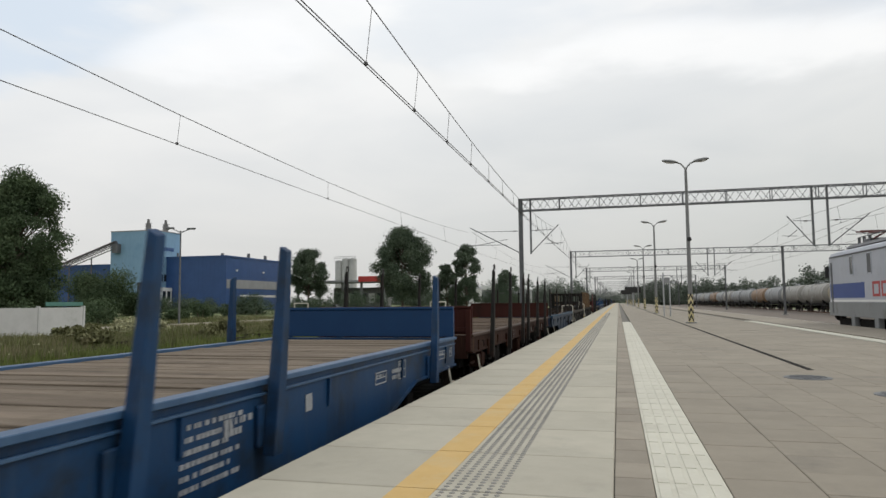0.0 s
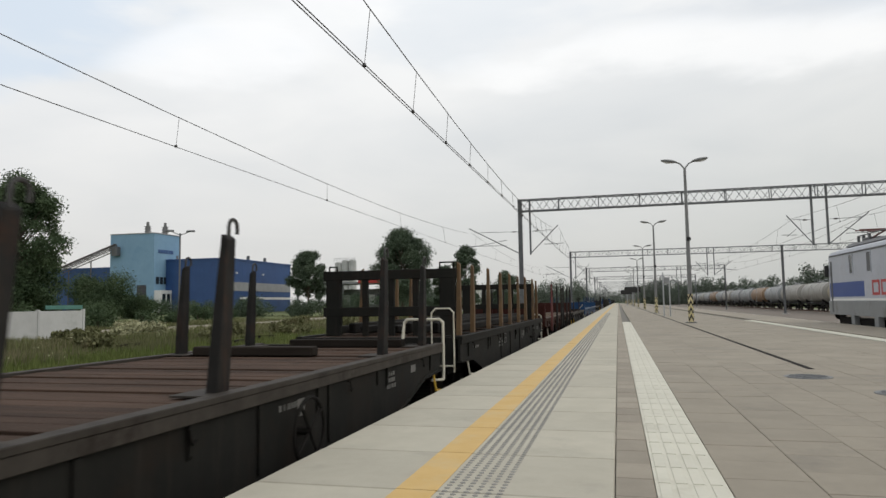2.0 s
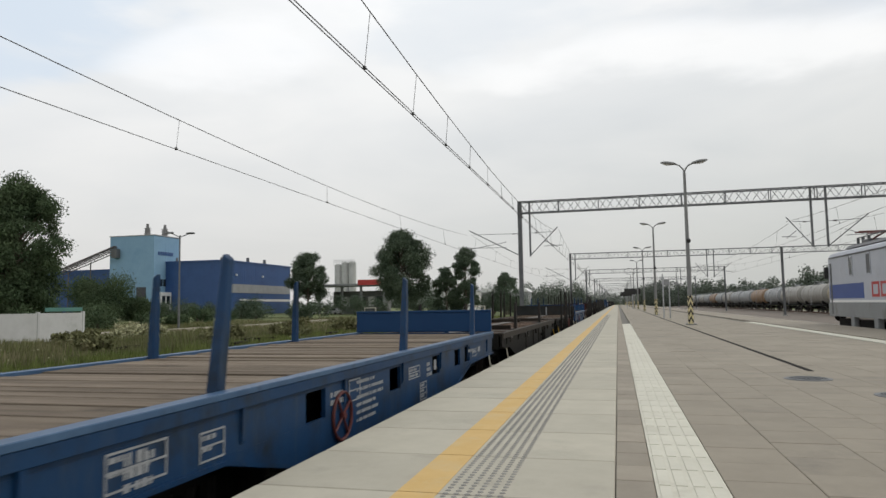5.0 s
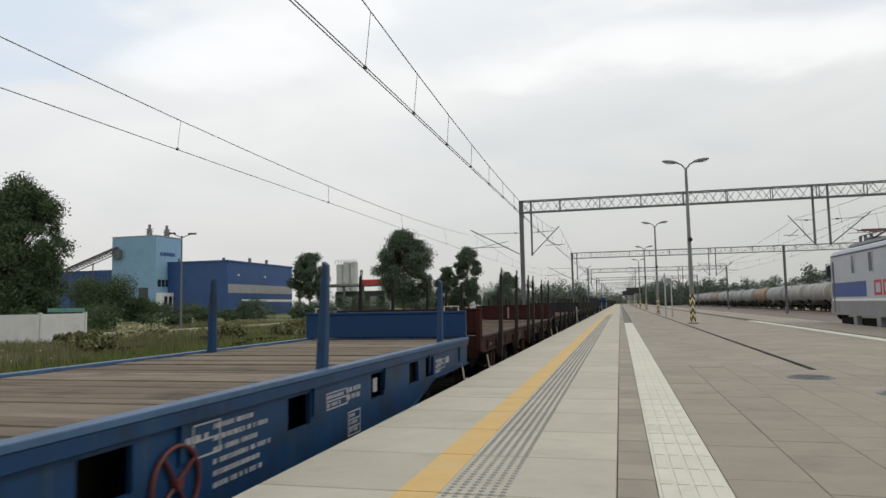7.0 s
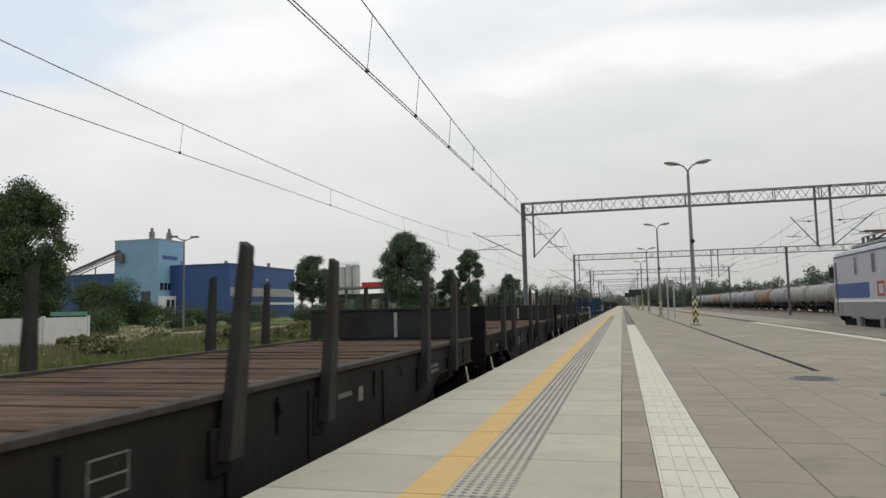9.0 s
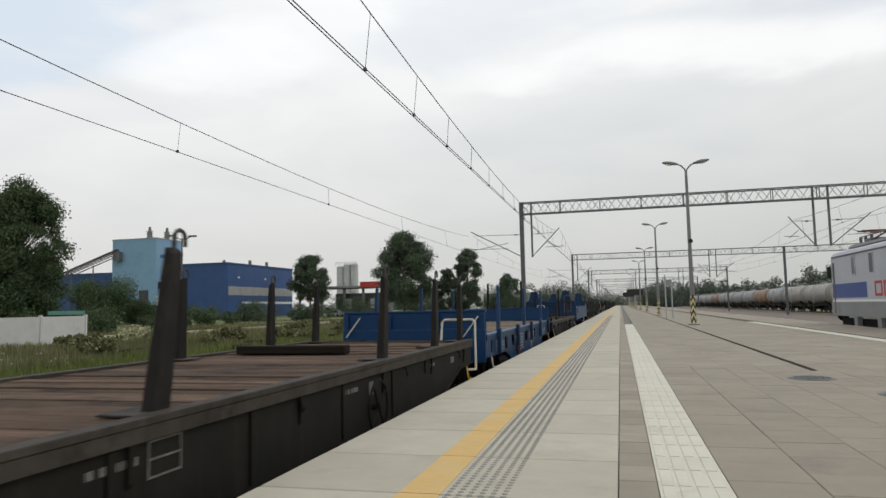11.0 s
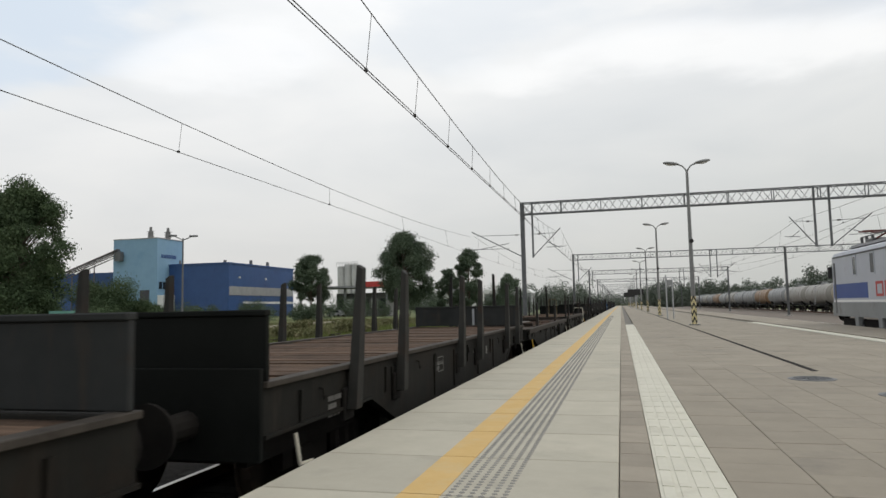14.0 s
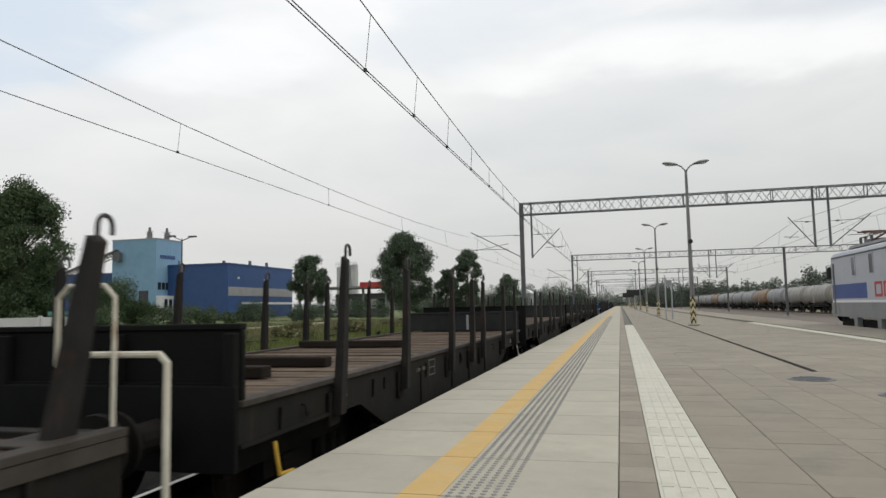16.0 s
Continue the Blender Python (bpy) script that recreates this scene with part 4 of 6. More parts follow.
def silos():
    t = root("silo_group", "pale grey cylindrical concrete silos", "silo", at=pose(-83.0, 200, 0))
    for x, h in ((-1.75, 14.3), (0.55, 14.9), (2.95, 14.9)):
        s = part("silo", tube(B(), (x, 0, LAND - 1), (x, 0, h), 1.2, n=20), "silo_grey", t, smooth=True)
        part("silo_cap", tube(B(), (x, 0, h), (x, 0, h + 0.3), 1.1, 0.5, 16), "silo_grey", s)
    bm = B()
    for z in (15.2, 15.7):
        tube(bm, (-2.9, -1.0, z), (4.1, -1.0, z), 0.05, n=5)
    for k in range(8):
        tube(bm, (-2.9 + k, -1.0, 14.2), (-2.9 + k, -1.0, 15.7), 0.05, n=5)
    part("roof_railing", bm, "grey_sheet", t)


silos()


def canopy():
    t = root("fuel_canopy", "low red-topped filling station canopy on posts", "canopy", at=pose(-62, 160, 0))
    part("canopy_roof", box(B(), -17, 8.6, -4, 6, 6.2, 6.7), "grey_sheet", t)
    part("fascia", box(B(), 1.0, 8.8, -4.2, -4.0, 6.3, 7.6), "red_sheet", t, "red fascia")
    for x in (-16, -10, -4, 1, 7):
        part("post", box(B(), x - 0.25, x + 0.25, -2.2, -1.7, LAND - 1, 6.3), "grey_sheet", t)
    part("kiosk", box(B(), -8, 6, 2, 6, LAND - 1, 5.0), "vent_grey", t)
    for k in range(6):
        part("kiosk_window", box(B(), -7.4 + k * 2.2, -5.8 + k * 2.2, 1.9, 2.05, 1.2, 3.6), "white_sheet" if k % 3 == 1 else "dark_glass", t)


canopy()


def house(x, y, w, h, mat, roofmat, label):
    t = root("low_building", label, "building", "distant low buildings", pose(x, y, 0))
    part("wall", box(B(), -w / 2, w / 2, 0, 9, LAND - 1, h), mat, t)
    part("roof", prism(B(), [(-w / 2 - 0.4, h), (w / 2 + 0.4, h), (w / 2 - 1, h + 1.2), (-w / 2 + 1, h + 1.2)], -0.4, 9.4, "y"), roofmat, t)
    for i in range(int(w / 3)):
        part("window", box(B(), -w / 2 + 1 + i * 3, -w / 2 + 2.2 + i * 3, -0.06, 0.1, h * 0.4, h * 0.75), "dark_glass", t)


house(-34, 205, 16, 4.8, "grey_sheet", "white_sheet", "low pale building with a light roof behind the trees")
house(-40, 172, 9, 4.6, "white_sheet", "grey_sheet", "small white building with a grey roof")


def fence():
    f = root("concrete_fence", "pale grey concrete panel fence with a teal top strip", "fence", at=pose(-37.8, -2.0, 0))
    y = 8.0
    while y < 43.0:
        part("panel", box(B(), -0.05, 0.05, y + 0.06, y + 3.94, LAND - 0.2, 0.98, 0.01), "fence", f)
        part("post", box(B(), -0.11, 0.11, y + 3.9, y + 4.08, LAND - 0.3, 1.08, 0.01), "fence", f)
        y += 4.0
    part("top_strip", box(B(), -0.04, 0.04, 40.6, 43.9, 1.09, 1.36, 0.01), "teal", f, "teal strip")


fence()


def yard_lamp(x, y, h):
    p = root("yard_lamp", "tall grey yard lamp with two short arms", "street lamp", at=pose(x, y, 0))
    part("post", tube(B(), (0, 0, LAND - 0.3), (0, 0, h - 0.4), 0.12, 0.07, 10), "gantry", p, smooth=True)
    for s, dz in ((-1, 0.25), (1, 0.1)):
        arm = part("arm", tube(B(), (0, 0, h - 0.6), (s * 1.0, 0, h - 0.4 + dz), 0.05, n=6), "gantry", p)
        part("lamp_head", box(B(), *sorted((s * 0.8, s * 1.7)), -0.16, 0.16, h - 0.42 + dz, h - 0.24 + dz, 0.05), "gantry", arm)


yard_lamp(-44.0, 62.0, 9.2)


# ---- plants ----
def leaves(rng, centres, radii, count, size, squash=0.8):
    """Small leaf clumps as randomly turned quads scattered through the given round masses."""
    centres, radii = np.array(centres, float), np.array(radii, float)
    pick = rng.choice(len(centres), count, p=radii ** 2 / (radii ** 2).sum())
    d = rng.normal(size=(count, 3))
    d /= np.linalg.norm(d, axis=1)[:, None]
    d *= (rng.uniform(0.1, 1.0, count) ** 0.5 * np.where(rng.uniform(size=count) < 0.25, 1.3, 0.95))[:, None]
    d[:, 2] *= squash
    p = centres[pick] + d * radii[pick][:, None]
    a = rng.normal(size=(count, 3))
    a /= np.linalg.norm(a, axis=1)[:, None]
    b = np.cross(a, rng.normal(size=(count, 3)))
    b /= np.linalg.norm(b, axis=1)[:, None]
    s = size * rng.uniform(0.5, 1.3, count)[:, None]
    v = np.stack([p - a * s * 0.5, p + b * s * 0.35, p + a * s * 0.5, p - b * s * 0.35], 1).reshape(-1, 3)
    f = np.arange(count * 4).reshape(-1, 4)
    return v.tolist(), f.tolist()


def tree(x, y, h, r, base=0.2, count=7000, size=0.45, seed=1, mat="leaf", label="dark green leafy deciduous tree", foot=LAND, lobes=26, column=False):
    rng = np.random.default_rng(seed)
    t = root("tree", label, "tree", "broadleaf trees", pose(x, y, foot))
    h -= foot
    bm = B()
    bent_pts = [(0, 0, -0.3), (0.1, 0, h * 0.25), (-0.1, 0.1, h * 0.5), (0.1, 0, h * 0.8)]
    for i, (p, q) in enumerate(zip(bent_pts, bent_pts[1:])):
        tube(bm, p, q, h * 0.018 * (1 - i * 0.28), h * 0.018 * (1 - (i + 1) * 0.28), 8, False)
    part("trunk", bm, "bark", t, smooth=True)
    centres, radii = [], []
    bm = B()
    for i in range(lobes):
        u = (i + 0.5) / lobes
        z = h * (base + (1 - base) * (0.06 + 0.86 * u))
        wide = r * (0.45 + 0.75 * math.sin(math.pi * min(1, 0.18 + u * 0.80))) * 0.82
        if column:
            wide = r * rng.uniform(0.66, 1.08) * (0.74 + 0.26 * math.sin(math.pi * min(1.0, u * 0.9))) * (1.0 - 0.55 * max(0.0, (u - 0.74) / 0.26))
        a = i * 2.4 + rng.uniform(-0.4, 0.4)
        rad = wide * rng.uniform(0.45, 0.95)
        c = (rad * math.cos(a), rad * math.sin(a), z + rng.uniform(-0.4, 0.4))
        centres.append(c)
        radii.append(r * (rng.uniform(0.10, 0.34) if column else rng.uniform(0.16, 0.46)))
        tube(bm, (0, 0, z * 0.72), c, h * 0.006, h * 0.002, 5, False)
    centres.append((0, 0, h * 0.95))
    radii.append(r * 0.28)
    part("limb_frame", bm, "bark", t)
    v, f = leaves(rng, centres, radii, count, size)
    sheet("crown", v, f, mat, t)
    return t


tree(-63.0, 60, 16.0, 5.55, 0.05, 100000, 0.23, 3, label="tall dense broadleaf tree behind the fence", lobes=120, column=True)
tree(-70.5, 62, 14.6, 5.0, 0.04, 36000, 0.28, 4, lobes=44)
tree(-71.4, 150, 14.0, 4.3, 0.24, 30000, 0.32, 5, label="round-crowned tree beside the factory hall", mat="leaf_mid_haze", lobes=30)
tree(-38.4, 120, 15.0, 4.9, 0.18, 48000, 0.29, 6, label="broad spreading tree near the filling station", mat="leaf_mid_haze", lobes=42)
tree(-28.5, 130, 12.2, 3.2, 0.12, 20000, 0.28, 7, label="slim loose-crowned tree beside the line", mat="leaf_mid_haze", lobes=28)
tree(-33.2, 133, 8.6, 3.0, 0.06, 9000, 0.35, 8, label="small leafy tree beside taller trees", mat="leaf_mid_haze")
tree(-24.0, 150, 8.0, 3.2, 0.05, 8000, 0.4, 9, label="small leafy tree beside the line", mat="leaf_mid_haze")


def bush(x, y, w, h, seed, mat="leaf", count=900):
    rng = np.random.default_rng(seed)
    b = root("bush", "dense dark green wild shrub in rough grass", "bush", "wild shrubs", pose(x, y, LAND))
    centres = [(rng.uniform(-w, w) * 0.6, rng.uniform(-w, w) * 0.5, h * rng.uniform(0.2, 0.72)) for k in range(9)]
    bm = B()
    for c in centres:
        tube(bm, (0, 0, -0.2), c, 0.05, 0.02, 5, False)
    part("stem_clump", bm, "bark", b)
    v, f = leaves(rng, centres, [max(w, h) * rng.uniform(0.22, 0.38) for k in centres], int(count * 2.6), 0.23, 0.9)
    sheet("crown", v, f, mat, b)


rnd = random.Random(12)
k = 0
for x, y, w, h in [(-93, 88, 4.5, 6.6), (-87, 86, 4.0, 6.0), (-80.5, 90, 4.4, 7.8), (-75.5, 88, 4.3, 8.3), (-73, 92, 3.0, 4.6), (-99, 92, 4, 6.2)]:
    bush(x, y, w, h, 40 + k, count=8000)
    k += 1
for i in range(16):
    bush(-83 + i * 2.1 + rnd.uniform(-1, 1), 112 + rnd.uniform(-6, 6), rnd.uniform(1.8, 3.0), rnd.uniform(2.6, 4.8), 60 + i, "leaf_mid_haze")
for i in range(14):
    bush(-62 + i * 3.2 + rnd.uniform(-1, 1), 148 + rnd.uniform(-6, 10), rnd.uniform(2.0, 3.4), rnd.uniform(3.6, 6.6), 90 + i, "leaf_mid_haze")
for i in range(12):
    bush(-48 - rnd.uniform(0, 14), 46 + i * 4.5, rnd.uniform(1.2, 2.2), rnd.uniform(1.6, 3.2), 120 + i, count=600)


for i in range(22):
    bush(-19 - rnd.uniform(0, 20), 30 + i * 2.6 + rnd.uniform(-2, 2), rnd.uniform(0.7, 1.5), rnd.uniform(0.7, 1.5), 150 + i, "dry_grass", 420)
for i in range(5):
    bush(-36.6 + rnd.uniform(-0.5, 1.5), 43.8 + i * 0.8, 1.0, 1.3, 180 + i, "weed", 260)


def woods(name, x0, x1, y, h, seed, count, label):
    """A far belt of trees: many overlapping crowns of leaf clumps, with haze in their colour."""
    rng = np.random.default_rng(seed)
    c, r = [], []
    n = int(abs(x1 - x0) / 1.2)
    for i in range(n):
        x = x0 + (x1 - x0) * (i + rng.uniform(0, 1)) / n
        hh = h * rng.uniform(0.62, 1.0)
        yy = y + rng.uniform(-14, 14)
        for u in (0.15, 0.32, 0.5, 0.68, 0.85):
            c.append((x + rng.uniform(-1.5, 1.5), yy, LAND + hh * u))
            r.append((1.25 - u) * 4.6 * rng.uniform(0.7, 1.2))
    v, f = leaves(rng, c, r, int(count * 5.0), 0.65, 1.0)
    ob = sheet(name, v, f, "leaf_far_haze")
    tagged(ob, label, "woodland", kind="stuff")


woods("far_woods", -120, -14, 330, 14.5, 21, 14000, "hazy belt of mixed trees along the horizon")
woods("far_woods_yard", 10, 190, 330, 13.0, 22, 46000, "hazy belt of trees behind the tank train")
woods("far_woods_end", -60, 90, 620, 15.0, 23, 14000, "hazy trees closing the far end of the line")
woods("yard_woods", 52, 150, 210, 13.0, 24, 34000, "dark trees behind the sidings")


def meadow():
    rng = np.random.default_rng(5)
    n = 42000
    y = 6 + 118 * rng.uniform(0, 1, n) ** 1.35
    x = -13.2 - rng.uniform(0, 1, n) * (18 + y * 0.75)
    keep = ~((np.abs(x + 42.5) < 2.2) & (y > 44) & (y < 100))
    x, y = x[keep], y[keep]
    tall = np.array([0.5 + 0.5 * noise.noise((a * 0.12, b * 0.12, 1.0)) for a, b in zip(x, y)])
    swards = {"grass": ([], []), "dry_grass": ([], [])}
    heads, hfaces = [], []
    for px, py, tl in zip(x, y, tall):
        hgt = 0.10 + (0.75 * max(0, tl - 0.32) + 0.12) * max(0.12, min(1.0, (-px - 17.0) / 6.0))
        swell = LAND - 0.1
        verts, faces = swards["dry_grass" if -px + 5.0 * (tl - 0.5) > 21.0 + 0.05 * py and rng.uniform() < 0.85 else "grass"]
        for q in range(4):
            a = rng.uniform(0, 6.28)
            ox, oy = rng.uniform(-0.28, 0.28, 2)
            w = rng.uniform(0.025, 0.06)
            o = len(verts)
            dx, dy = math.cos(a), math.sin(a)
            hh = hgt * rng.uniform(0.6, 1.3)
            verts += [(px + ox - dy * w, py + oy + dx * w, swell), (px + ox + dy * w, py + oy - dx * w, swell), (px + ox + dx * hh * 0.35, py + oy + dy * hh * 0.35, LAND + hh + 0.15)]
            faces.append((o, o + 1, o + 2))
        if px < -20 and tl > 0.55 and rng.uniform() < 0.16 * (tl - 0.45):
            o = len(heads)
            z = LAND + hgt * 1.25 + 0.1
            s = rng.uniform(0.03, 0.075)
            heads += [(px - s, py, z), (px, py - s, z + 0.02), (px + s, py, z), (px, py + s, z + 0.02), (px, py, z + s), (px, py, swell)]
            hfaces += [(o, o + 1, o + 4), (o + 1, o + 2, o + 4), (o + 2, o + 3, o + 4), (o + 3, o, o + 4), (o, o + 1, o + 5)]
    tagged(sheet("meadow_grass", *swards["grass"], "grass"), "short green grass along the railway", "grass", kind="stuff")
    tagged(sheet("dry_meadow_grass", *swards["dry_grass"], "dry_grass"), "tall olive and yellowed weedy grass", "grass", kind="stuff")
    tagged(sheet("meadow_weeds", heads, hfaces, "weed"), "pale flowering weeds among the grass", "weeds", kind="stuff")


meadow()


def dirt_path():
    verts, faces = [], []
    n = 40
    for i in range(n + 1):
        y = 42 + i * 1.5
        c = -42.5 + 1.4 * math.sin(y * 0.11)
        z = LAND + 0.36
        w = 1.3 + 0.4 * math.sin(y * 0.3)
        verts += [(c - w, y, z), (c + w, y, z), (c + w + 0.8, y, LAND - 0.5), (c - w - 0.8, y, LAND - 0.5)]
    for i in range(n):
        o = i * 4
        faces += [(o, o + 1, o + 5, o + 4), (o + 1, o + 2, o + 6, o + 5), (o + 3, o, o + 4, o + 7)]
    tagged(sheet("dirt_path", verts, faces, "dirt"), "sandy dirt track through the meadow", "path", kind="structure")


dirt_path()


def rubble():
    """Stacks of old sleepers lying in the grass beyond the second track."""
    rnd = random.Random(8)
    for i in range(9):
        t = root("sleeper_stack", "weathered pile of old wooden sleepers lying in grass", "timber pile", "old sleepers", pose(-19 - rnd.uniform(0, 7), 18 + i * 4.5, LAND + 0.02, 0, 0, rnd.uniform(-25, 25)))
        for k in range(rnd.choice((2, 3, 4))):
            part("sleeper", box(B(), -0.13, 0.13, -1.3, 1.3, 0, 0.16, 0.015), "timber", t).matrix_basis = pose(rnd.uniform(-0.5, 0.5) if k < 2 else 0, 0, 0.0 + 0.161 * (k // 2), 0, 0, rnd.uniform(-6, 6))


rubble()


def parked_car(x, y, mat, rz, label):
    c = root("parked_car", label, "car", "parked cars", pose(x, y, LAND + 0.52, 0, 0, rz))
    part("body", prism(B(), [(-2.1, 0.3), (2.1, 0.3), (2.15, 0.75), (1.3, 0.9), (0.6, 1.45), (-1.2, 1.48), (-1.95, 0.95), (-2.15, 0.8)], -0.85, 0.85), mat, c)
    part("side_glass", prism(B(), [(-1.6, 0.95), (1.05, 0.95), (0.5, 1.36), (-1.15, 1.38)], -0.86, 0.86), "dark_glass", c)
    for yy in (-1.3, 1.3):
        for s in (-1, 1):
            part("wheel", tube(B(), (s * 0.7, yy, 0.3), (s * 0.88, yy, 0.3), 0.31, n=16), "black", c)


parked_car(-70.5, 148, "white_sheet", 80, "white car parked on the rough ground")
parked_car(-64.5, 149, "grey_sheet", 75, "grey car parked on the rough ground")


# ---- locomotive ----
def locomotive():
    c = root("electric_locomotive", "pale grey and blue electric locomotive at the platform", "locomotive", at=pose(TRACK_3, 34.3, RAIL))
    L, half = 16.0, 1.5
    prof = [(-half, 1.3), (half, 1.3), (half, 3.62), (half - 0.10, 3.80), (half - 0.55, 3.95), (-half + 0.55, 3.95), (-half + 0.10, 3.80), (-half, 3.62)]
    bm = B()
    prism(bm, prof, -L, -0.55, "y")
    part("body", bm, "loco_grey", c)
    # sloped cab front
    bm = B()
    a = [bm.verts.new((x, -0.551, z)) for x, z in prof]
    b = [bm.verts.new((x * 0.93, -0.02 - 0.40 * max(0, (z - 2.1) / 1.9), z)) for x, z in prof]
    bm.faces.new(b)
    for i in range(8):
        bm.faces.new((a[i], a[(i + 1) % 8], b[(i + 1) % 8], b[i]))
    cab = part("cab_front", bm, "loco_grey", c)
    for s in (-1, 1):
        part("windscreen", box(B(), *sorted((s * 0.08, s * 1.2)), -0.36, -0.20, 2.55, 3.25), "dark_glass", cab)
        part("mirror", box(B(), *sorted((s * 1.50, s * 1.66)), -0.50, -0.38, 2.75, 3.25, 0.02), "black", cab)
        part("corner_post", box(B(), *sorted((s * 1.497, s * 1.515)), -0.95, -0.75, 1.2, 3.4), "loco_dark", c)
        for y0, w, mat in ((-3.35, 0.36, "dark_glass"), (-5.35, 0.4, "loco_dark"), (-8.2, 0.5, "loco_dark"), (-10.8, 0.5, "loco_dark")):
            wdw = part("side_window", box(B(), *sorted((s * 1.494, s * 1.512)), y0 - w, y0, 2.80, 3.52, 0.004), mat, c)
            part("window_frame", box(box(box(box(B(), *sorted((s * 1.49, s * 1.522)), y0 - w - 0.05, y0 - w, 2.75, 3.57), *sorted((s * 1.49, s * 1.522)), y0, y0 + 0.05, 2.75, 3.57),
                                        *sorted((s * 1.49, s * 1.522)), y0 - w, y0, 2.75, 2.80), *sorted((s * 1.49, s * 1.522)), y0 - w, y0, 3.52, 3.57), "loco_grey", wdw)
        part("blue_band", box(B(), *sorted((s * 1.495, s * 1.506)), -4.9, -0.56, 1.86, 2.46), "loco_blue", c, "deep blue band")
        part("skirt", box(B(), *sorted((s * 1.36, s * 1.508)), -L, -0.3, 1.1, 1.68), "loco_skirt", c)
        part("rail_stripe", box(B(), *sorted((s * 1.494, s * 1.512)), -L, -0.56, 1.70, 1.78), "white", c)
        for y0 in (-2.0, -4.6, -13.8):
            part("step_box", box(B(), *sorted((s * 1.30, s * 1.50)), y0 - 1.55, y0 - 1.15, 0.55, 1.12, 0.02), "loco_skirt", c)
            part("bogie_frame", box(B(), *sorted((s * 1.02, s * 1.3)), y0 - 1.1, y0 + 1.1, 0.35, 1.0, 0.04), "soot", c)
        for y0, y1 in ((-6.5, -5.75), (-7.5, -6.65), (-8.5, -7.65)):
            lg = B()
            for (ya, yb, za, zb) in ((y0, y1, 1.9, 2.0), (y0, y1, 2.36, 2.46), (y0, y0 + 0.12, 2.0, 2.36), (y1 - 0.12, y1, 2.0, 2.36)):
                box(lg, *sorted((s * 1.495, s * 1.508)), ya, yb, za, zb)
            part("red_mark", lg, "red", c, "plain red block mark")
    for s in (-1, 1):
        part("gutter", box(B(), *sorted((s * 1.49, s * 1.53)), -L, -0.7, 3.60, 3.66, 0.005), "loco_dark", c)
    part("roof", prism(B(), [(-1.0, 3.975), (1.0, 3.975), (0.85, 4.12), (-0.85, 4.12)], -L + 0.6, -1.2, "y"), "loco_roof", c)
    bm = B()
    for y0 in (-1.7, -2.3, -3.0, -6.0, -7.1):
        tube(bm, (-0.6, y0, 4.11), (-0.6, y0, 4.42), 0.06, n=8)
        tube(bm, (0.5, y0 - 0.2, 4.11), (0.5, y0 - 0.2, 4.38), 0.07, n=8)
    bent(bm, [(-0.6, -1.7, 4.42), (-0.6, -7.1, 4.42)], 0.025, 6)
    box(bm, -0.7, 0.2, -3.3, -2.5, 4.11, 4.28, 0.03)
    part("roof_gear", bm, "loco_dark", c)
    bm = B()
    for s in (-0.55, 0.55):
        bent(bm, [(s, -4.2, 4.35), (s, -6.6, 4.62), (s * 0.8, -4.4, 4.78)], 0.035, 6)
        bent(bm, [(s, -4.3, 4.35), (s, -6.9, 4.35)], 0.04, 6)
    for y0 in (-4.15, -4.65):
        tube(bm, (-0.85, y0, 4.84), (0.85, y0, 4.84), 0.03, n=6)
    for y0 in (-4.3, -5.5, -6.7):
        tube(bm, (-0.6, y0, 4.36), (0.6, y0, 4.36), 0.03, n=6)
    bmesh.ops.translate(bm, verts=bm.verts, vec=(0, 2.0, -0.22))
    part("pantograph", bm, "pantograph", c, "lowered dark red pantograph")
    for y in (-2.9, -L + 2.9):
        for d in (-1.3, 1.3):
            piece("wheelset", WHEELSET, c, at=pose(0, y + d, 0))
    for x in (-0.875, 0.875):
        piece("buffer", BUFFER, c, at=pose(x, -0.05, 1.05, rz=180))


